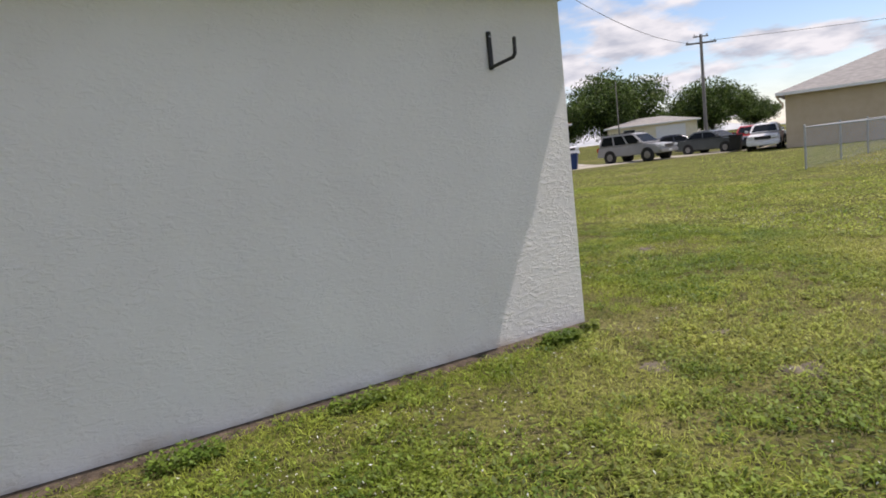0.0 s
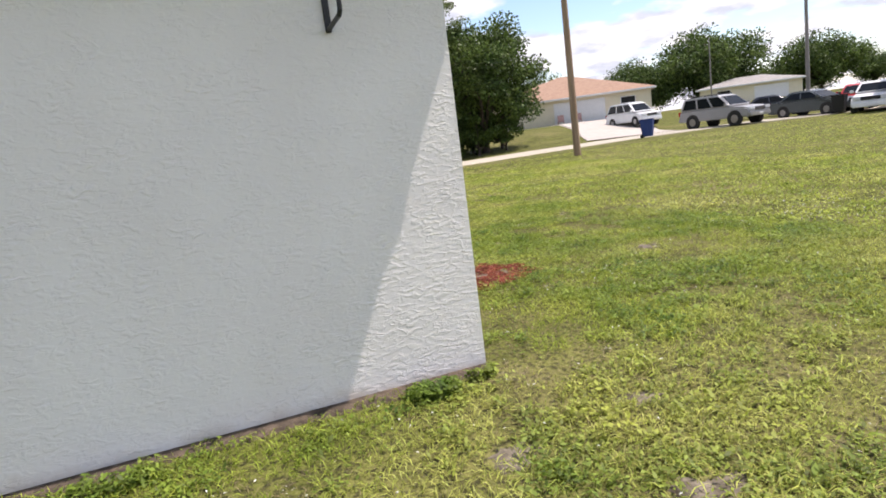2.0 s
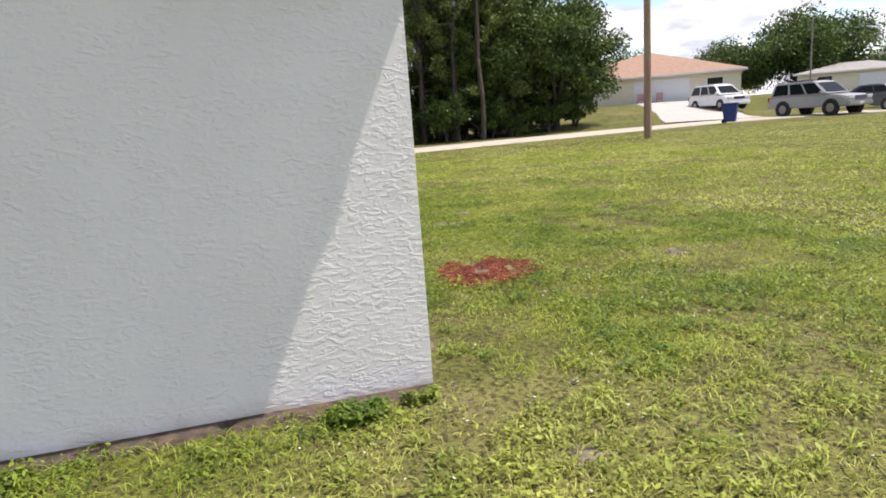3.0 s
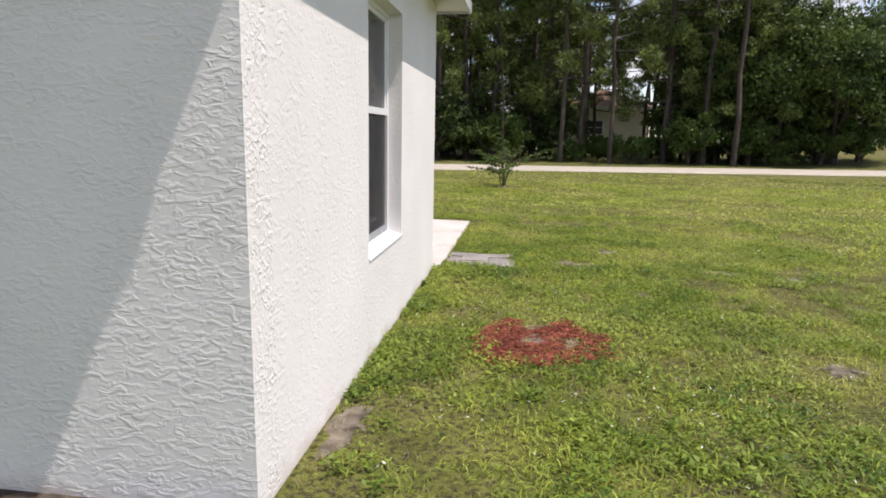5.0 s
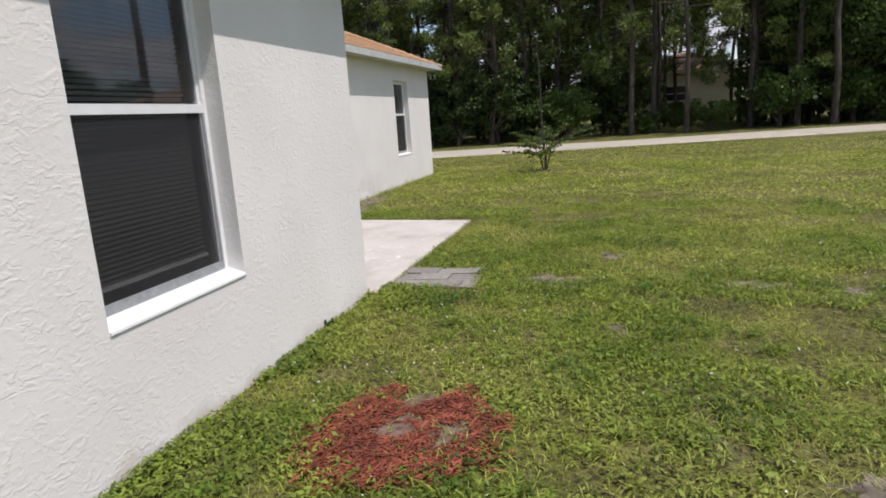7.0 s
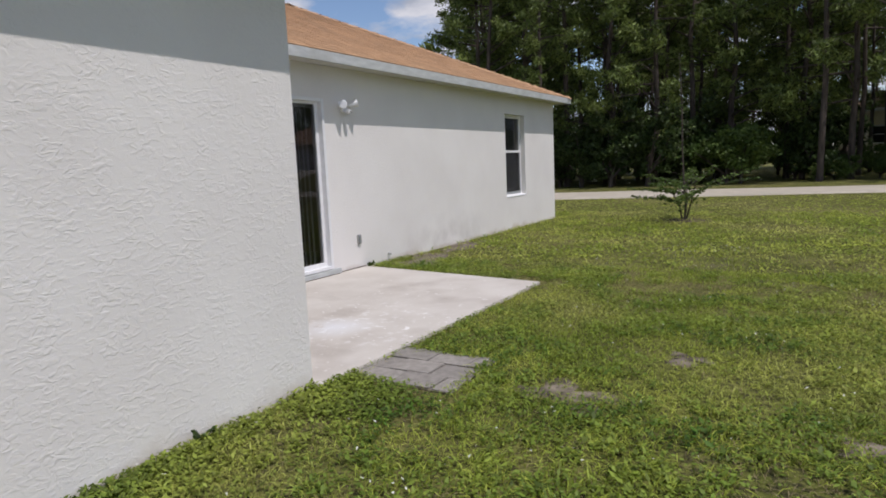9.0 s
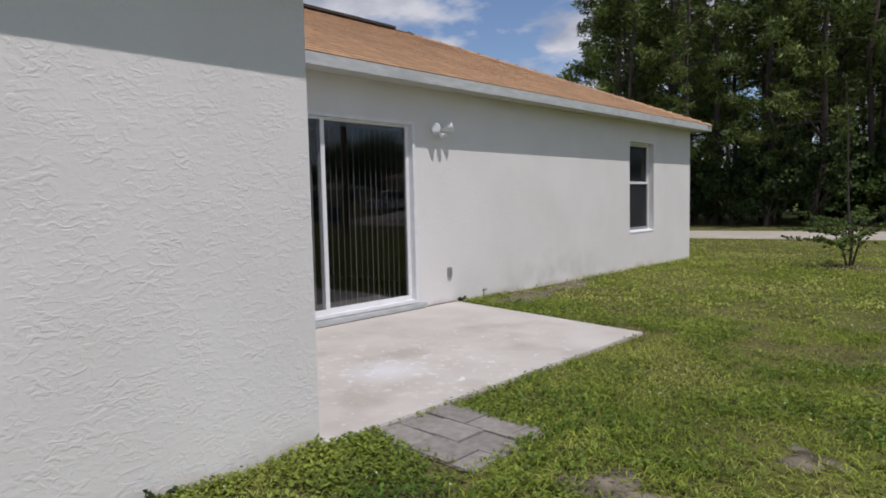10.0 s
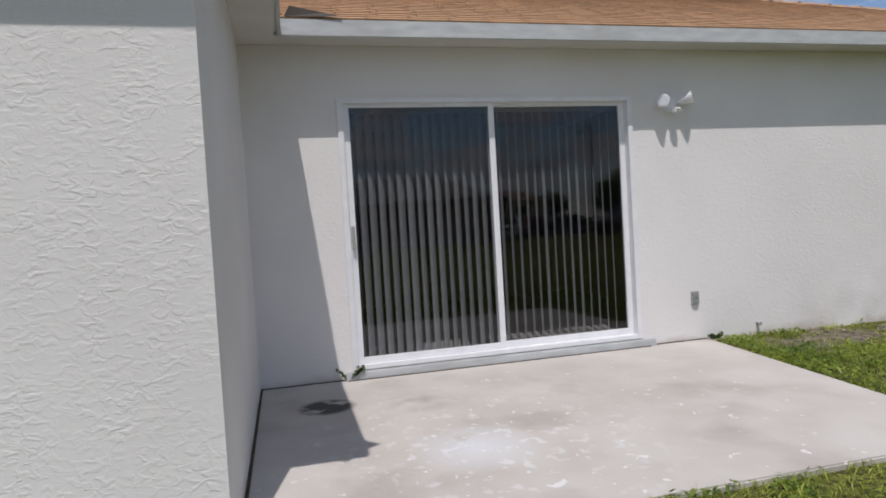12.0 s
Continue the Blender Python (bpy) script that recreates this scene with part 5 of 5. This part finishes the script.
    if kind == "suv":
        for s in (-1, 1):
            bm = bmesh.new()
            rod(bm, (-h + 0.7, s * 0.66, roof_h + 0.05), (0.2, s * 0.66, roof_h + 0.05), 0.02)
            rod(bm, (-h + 0.75, s * 0.66, roof_h - 0.03), (-h + 0.75, s * 0.66, roof_h + 0.05), 0.02)
            rod(bm, (0.15, s * 0.66, roof_h - 0.03), (0.15, s * 0.66, roof_h + 0.05), 0.02)
            part("roof_rail", bm, BLACK_PLASTIC, car)
    return tagged(car, label, "car")


build_car(29.2, 26.2, -84, "suv", (0.38, 0.38, 0.39), "silver parked estate suv with dark tinted windows", 0.15)
build_car(33.6, 23.6, -88, "sedan", (0.11, 0.125, 0.125), "dark grey parked sedan on the street")
build_car(41.5, 25.4, -60, "sedan", (0.6, 0.62, 0.64), "pale silver parked sedan behind the others", 0.15)
build_car(36.2, 22.7, -152, "hatch", (0.4, 0.02, 0.02), "red parked car partly hidden by the lawn", 0.1)
build_car(32.6, 19.3, -152, "hatch", (0.75, 0.76, 0.77), "white parked hatchback on the street", 0.0)
build_car(38.5, 30.5, -50, "sedan", (0.05, 0.055, 0.07), "dark parked sedan further along the street")
build_car(31.6, 37.4, -92, "van", (0.78, 0.79, 0.8), "white parked minivan on the driveway", 0.0)


# ---- neighbouring houses ----
def build_house(name, x, y, turn, w, d, eave, pitch, wall_m, roof_m, label, openings, base=None, over=0.45):
    """A hipped single-storey house, its front along local +x at y = 0, depth to +y."""
    z = ground_z(x, y) if base is None else base
    hs = empty(name, (x, y, z), turn)
    t = 0.2
    for lo, hi in (((0, 0), (w, t)), ((0, d - t), (w, d)), ((0, t), (t, d - t)), ((w - t, t), (w, d - t))):
        part("wall", boxes(((*lo, -0.6), (*hi, eave))), wall_m, hs)
    a = [(-over, -over), (w + over, -over), (w + over, d + over), (-over, d + over)]
    half = min(w, d) / 2 + over
    top = eave + half * pitch
    if w >= d:
        r = [(-over + half, d / 2), (w + over - half, d / 2)]
        faces = [(0, 1, 5, 4), (1, 2, 5), (2, 3, 4, 5), (3, 0, 4)]
    else:
        r = [(w / 2, -over + half), (w / 2, d + over - half)]
        faces = [(0, 1, 4), (1, 2, 5, 4), (2, 3, 5), (3, 0, 4, 5)]
    v = [(px, py, eave + 0.1) for px, py in a] + [(px, py, top + 0.1) for px, py in r] + [(px, py, eave - 0.03) for px, py in a]
    raw("roof", v, faces + [(6, 7, 8, 9)], roof_m, hs)
    for i in range(4):
        j = (i + 1) % 4
        raw("fascia_board", [(*a[i], eave - 0.06), (*a[j], eave - 0.06), (*a[j], eave + 0.1), (*a[i], eave + 0.1)] + [(px * 0.997 + w / 2 * 0.003, py * 0.997 + d / 2 * 0.003, pz) for (px, py), pz in ((a[i], eave - 0.06), (a[j], eave - 0.06), (a[j], eave + 0.1), (a[i], eave + 0.1))], [(0, 1, 2, 3), (4, 7, 6, 5), (0, 4, 5, 1)], WHITE, hs)
    for kind, x0, x1, z0, z1 in openings:
        if kind == "garage":
            g = part("garage_door", boxes(((x0, -0.03, z0), (x1, 0.02, z1))), WHITE, hs, "white sectional garage door")
            n = 4
            for k in range(n):
                part("door_section", boxes(((x0 + 0.04, -0.05, z0 + (z1 - z0) * k / n + 0.02), (x1 - 0.04, -0.031, z0 + (z1 - z0) * (k + 1) / n - 0.02)), bevel=0.008), WHITE, g)
        else:
            wn_ = part("window", boxes(((x0 - 0.06, -0.03, z0 - 0.06), (x1 + 0.06, -0.004, z0)), ((x0 - 0.06, -0.03, z1), (x1 + 0.06, -0.004, z1 + 0.06)), ((x0 - 0.06, -0.03, z0), (x0, -0.004, z1)), ((x1, -0.03, z0), (x1 + 0.06, -0.004, z1)), ((x0, -0.03, (z0 + z1) / 2 - 0.02), (x1, -0.004, (z0 + z1) / 2 + 0.02))), WHITE, hs, "white window frame")
            part("pane", boxes(((x0, -0.012, z0), (x1, -0.003, z1))), CAR_GLASS, wn_)
    return tagged(hs, label, "house")


build_house("neighbour_house", 25.35, 51.73, -36, 15.6, 14.5, 2.4, 0.31, CREAM, ORANGE_ROOF, "cream house with an orange roof and white garage", [("garage", 7.0, 11.6, 0.0, 2.1), ("window", 13.0, 14.2, 0.8, 1.9)], base=1.15)
build_house("tan_house", 31.2, 17.2, -62, 15, 9.5, 2.95, 0.36, TAN, GREY_ROOF, "tan stucco house with a grey shingle roof", [], base=0)
build_house("grey_house", 58.5, 57.8, -47, 11, 8, 2.2, 0.22, CREAM, GREY_ROOF, "low pale house with a grey roof far away", [("window", 2, 3.4, 0.8, 1.8), ("garage", 6, 9.6, 0.0, 1.9)], base=1.0)
build_house("far_house", 66, 36, -60, 11, 8, 2.6, 0.35, CREAM, ORANGE_ROOF, "pale house with an orange roof beyond the cars", [("window", 2, 3.4, 0.8, 1.8)], base=1.2)
build_house("wood_house", 3.4, 50, -6, 6.8, 6, 2.8, 0.42, CREAM, ORANGE_ROOF, "house with an orange roof hidden behind the wood", [("window", 2, 3.4, 0.8, 1.8)], base=0.7)


def build_downspout():
    bm = bmesh.new()
    p = Vector((31.0, 17.4, 0))
    rod(bm, (30.95, 17.55, 2.9), (31.1, 17.35, 2.5), 0.05)
    rod(bm, (31.12, 17.3, 2.55), (31.12, 17.3, 2.2), 0.05)
    ob = part("downspout", bm, TAN)
    tagged(ob, "tan drain pipe at the corner of the house", "downspout")


build_downspout()


def build_chair(x, y, turn):
    c = empty("garden_chair", (x, y, 1.15), turn)
    rust = mat("chair_paint", (0.4, 0.25, 0.24), (0.5, 0.34, 0.32), rough=0.7)
    part("seat", boxes(((-0.28, -0.26, 0.38), (0.28, 0.26, 0.43)), bevel=0.01), rust, c)
    part("backrest", boxes(((-0.28, 0.24, 0.43), (0.28, 0.3, 1.0)), bevel=0.02), rust, c)
    for sx in (-1, 1):
        for sy in (-1, 1):
            part("leg", boxes(((sx * 0.25 - 0.03, sy * 0.23 - 0.03, 0.0), (sx * 0.25 + 0.03, sy * 0.23 + 0.03, 0.38))), rust, c)
    tagged(c, "reddish garden chair in front of the garage", "chair", "chairs by the garage")


build_chair(31.0, 46.6, -36)
build_chair(32.3, 45.7, -36)


# ---- turf ----
def build_grass():
    rng = np.random.default_rng(17)

    def free(x, y):
        ok = np.ones(len(x), bool)
        ok &= ~((x < 0.015) & (y > -0.03) & (y < 4.3))
        ok &= ~((x < 0.0) & (y < 0.2) & (y > -0.1 + 0.045 * np.sin(x * 7) + 0.03 * np.sin(x * 23 + 1)))
        ok &= ~((x < 0.078) & (y >= 4.25) & (y < 7.78 - 0.13 * (x - 0.075)))
        ok &= ~((x < -2.53) & (y >= 4.25) & (y < 15.15))
        ok &= ~((x > 0.12) & (x < 0.76) & (y > 4.57) & (y < 5.14))
        for cx, cy, rx, ry in BARE:
            d = ((x - cx) / rx) ** 2 + ((y - cy) / ry) ** 2
            ok &= d > rng.uniform(0.0, 1.2, len(x)) ** 1.8
        return ok

    def scatter(n, x0, x1, y0, y1, inner=None):
        x, y = rng.uniform(x0, x1, n), rng.uniform(y0, y1, n)
        ok = free(x, y)
        if inner:
            ok &= ~((x > inner[0]) & (x < inner[1]) & (y > inner[2]) & (y < inner[3]))
        return x[ok], y[ok]

    def field(x, y, s, off):
        return (np.sin(x * s + off) * np.cos(y * s * 1.13 - off * 1.7) + 0.6 * np.sin(x * s * 2.3 - y * s * 1.9 + off * 3) + 0.4 * np.cos(x * s * 4.7 + y * s * 5.3 + off)) / 2.0

    def heights(x, y):
        return np.array([ground_z(float(a), float(b)) for a, b in zip(x, y)])

    def blades(x, y, h0, h1, w, lean):
        n = len(x)
        z = heights(x, y) - 0.004
        a = rng.uniform(0, 2 * np.pi, n)
        h = rng.uniform(h0, h1, n)
        ln = rng.uniform(0.2, lean, n) * h
        ca, sa = np.cos(a), np.sin(a)
        b = rng.uniform(0, 2 * np.pi, n)
        wx, wy = np.cos(b) * w, np.sin(b) * w
        base = np.stack([x, y, z], 1)
        mid = base + np.stack([ca * ln * 0.4, sa * ln * 0.4, h * 0.6], 1)
        tip = base + np.stack([ca * ln, sa * ln, h * (1 - 0.25 * ln / h)], 1)
        ww = np.stack([wx, wy, np.zeros(n)], 1)
        return np.stack([base - ww, mid + ww * 0.8, tip, mid - ww * 0.8], 1)

    def leaves(x, y, zmax, size):
        n = len(x)
        c = np.stack([x, y, heights(x, y) + rng.uniform(0.006, zmax, n)], 1)
        a = rng.uniform(0, 2 * np.pi, n)
        s = rng.uniform(0.6, 1.4, n) * size
        ax = np.stack([np.cos(a), np.sin(a), rng.uniform(-0.2, 0.75, n)], 1) * s[:, None]
        sd = np.stack([-np.sin(a), np.cos(a), rng.uniform(-0.5, 0.5, n)], 1) * (s * 0.5)[:, None]
        return np.stack([c - ax * 0.5, c + sd * 0.5, c + ax * 0.5, c - sd * 0.5], 1)

    near = (-4.2, 4.6, -3.4, 9.0)
    out_b, out_w, out_d, out_p = [], [], [], []
    table = rng.random((64, 64))

    def cloud_noise(x, y, s):
        """Smooth value noise, 0 to 1, with cells of 1 / s metres."""
        u, v = x * s + 31.7, y * s + 17.3
        i, j = np.floor(u).astype(int), np.floor(v).astype(int)
        a, b = u - i, v - j
        a, b = a * a * (3 - 2 * a), b * b * (3 - 2 * b)
        t = table
        return (t[i % 64, j % 64] * (1 - a) + t[(i + 1) % 64, j % 64] * a) * (1 - b) + (t[i % 64, (j + 1) % 64] * (1 - a) + t[(i + 1) % 64, (j + 1) % 64] * a) * b

    def lush(x, y):
        return 0.4 * cloud_noise(x, y, 1.1) + 0.3 * cloud_noise(x, y, 3.1) + 0.3 * cloud_noise(x, y, 8.3)

    # thin turf, left out where the ground shows through
    x, y = scatter(300000, *near)
    d = lush(x, y) + rng.normal(0, 0.07, len(x))
    thick = d > 0.48
    out_b.append(blades(x[thick], y[thick], 0.02, 0.06, 0.0042, 2.2))
    thin = (d <= 0.48) & (rng.random(len(x)) < 0.7)
    out_d.append(blades(x[thin], y[thin], 0.01, 0.04, 0.0028, 2.6))
    x, y = scatter(260000, *near)
    k = lush(x + 5.3, y - 2.1) + rng.normal(0, 0.06, len(x)) > 0.47
    out_w.append(leaves(x[k], y[k], 0.05, 0.023))
    # lush fringe along the sunny wall and patio
    x, y = 0.01 + rng.exponential(0.2, 12000), rng.uniform(1.0, 4.6, 12000)
    ok = free(x, y) & (field(x, y, 4.0, 1.0) + rng.normal(0, 0.3, len(x)) > -0.1)
    out_w.append(leaves(x[ok], y[ok], 0.05, 0.028))
    # tufts: rosettes of leaves and arching blades about shared roots
    for lot, span, reach, size in ((15000, near, 0.055, 0.03), (9000, (-9.0, 11.5, -7.0, 16.5), 0.08, 0.04)):
        cx, cy = scatter(lot, *span)
        k = lush(cx + 5.3, cy - 2.1) > 0.46
        cx, cy = cx[k], cy[k]
        cx, cy = np.repeat(cx, 15), np.repeat(cy, 15)
        a, r_ = rng.uniform(0, 6.283, len(cx)), reach * np.sqrt(rng.uniform(0, 1, len(cx)))
        x, y = cx + r_ * np.cos(a), cy + r_ * np.sin(a)
        ok = free(x, y)
        half = rng.random(len(x)) < 0.5
        out_w.append(leaves(x[ok & half], y[ok & half], 0.055, size))
        out_b.append(blades(x[ok & ~half], y[ok & ~half], 0.03, 0.075, 0.0042, 2.6))
    for cx, cy, r, n in ((-0.42, -0.22, 0.16, 1500), (-0.1, -0.14, 0.1, 700), (-2.0, -0.2, 0.2, 700), (-3.0, -0.25, 0.2, 700), (0.38, 4.2, 0.42, 1900)):
        a, r_ = rng.uniform(0, 6.283, n), r * np.sqrt(rng.uniform(0, 1, n))
        x, y = cx + r_ * np.cos(a), cy + r_ * np.sin(a) * 0.7
        ok = free(x, y)
        out_w.append(leaves(x[ok], y[ok], 0.07, 0.03))
    far = (-9.0, 11.5, -7.0, 16.5)
    x, y = scatter(130000, *far, inner=near)
    k = field(x, y, 1.3, 0.9) + rng.normal(0, 0.4, len(x))
    out_b.append(blades(x[k > -0.3], y[k > -0.3], 0.03, 0.07, 0.008, 1.8))
    out_d.append(blades(x[k <= -0.3], y[k <= -0.3], 0.02, 0.05, 0.006, 2.2))
    x, y = scatter(190000, *far, inner=near)
    k = lush(x + 5.3, y - 2.1) + rng.normal(0, 0.08, len(x)) > 0.4
    out_b.append(leaves(x[k], y[k], 0.05, 0.042))
    x, y = scatter(170000, -9.0, 33, -8.0, 22, inner=far)
    k = rng.random(len(x)) < np.clip(1.15 - np.hypot(x - 1, y - 4) / 34, 0.1, 1)
    out_b.append(blades(x[k], y[k], 0.02, 0.05, 0.016, 4.0))
    x, y = scatter(4200, -4, 7, -3.4, 11)
    k = field(x, y, 1.9, 5.0) > -0.05
    out_p.append(leaves(x[k], y[k], 0.06, 0.017))
    # pale clusters that also stand in for whitish reflections off the leaves
    for cx, cy, r, n in ((6.0, 1.5, 1.4, 320), (4.9, 2.1, 1.1, 160), (1.25, 10.7, 0.7, 120), (6.5, 9.5, 1.6, 220), (1.6, 1.3, 0.6, 40), (0.9, 2.9, 0.5, 40)):
        a, r_ = rng.uniform(0, 6.283, n), r * np.sqrt(rng.uniform(0, 1, n))
        out_p.append(leaves(cx + r_ * np.cos(a), cy + 0.6 * r_ * np.sin(a), 0.06, 0.016))
    a, r_ = rng.uniform(0, 6.283, 260), 0.75 * np.sqrt(rng.uniform(0, 1, 260))
    out_p.append(leaves(-2.2 + 1.3 * r_ * np.cos(a), -0.95 + r_ * np.sin(a) * 0.7, 0.05, 0.014))
    tagged(quads("grass", np.concatenate(out_b), GRASS_BLADE), "short uneven green grass blades", "grass", kind="stuff")
    tagged(quads("lawn_weeds", np.concatenate(out_w), WEED_LEAF), "low broad-leaved weeds among the grass", "weeds", kind="stuff")
    tagged(quads("dry_grass", np.concatenate(out_d), DRY_BLADE), "dry straw-coloured grass among the green", "grass", kind="stuff")
    tagged(quads("clover_and_glints", np.concatenate(out_p), PETAL_GLINT), "tiny white flowers and painted leaf glints dotted over the lawn", "flowers", kind="stuff")


build_grass()
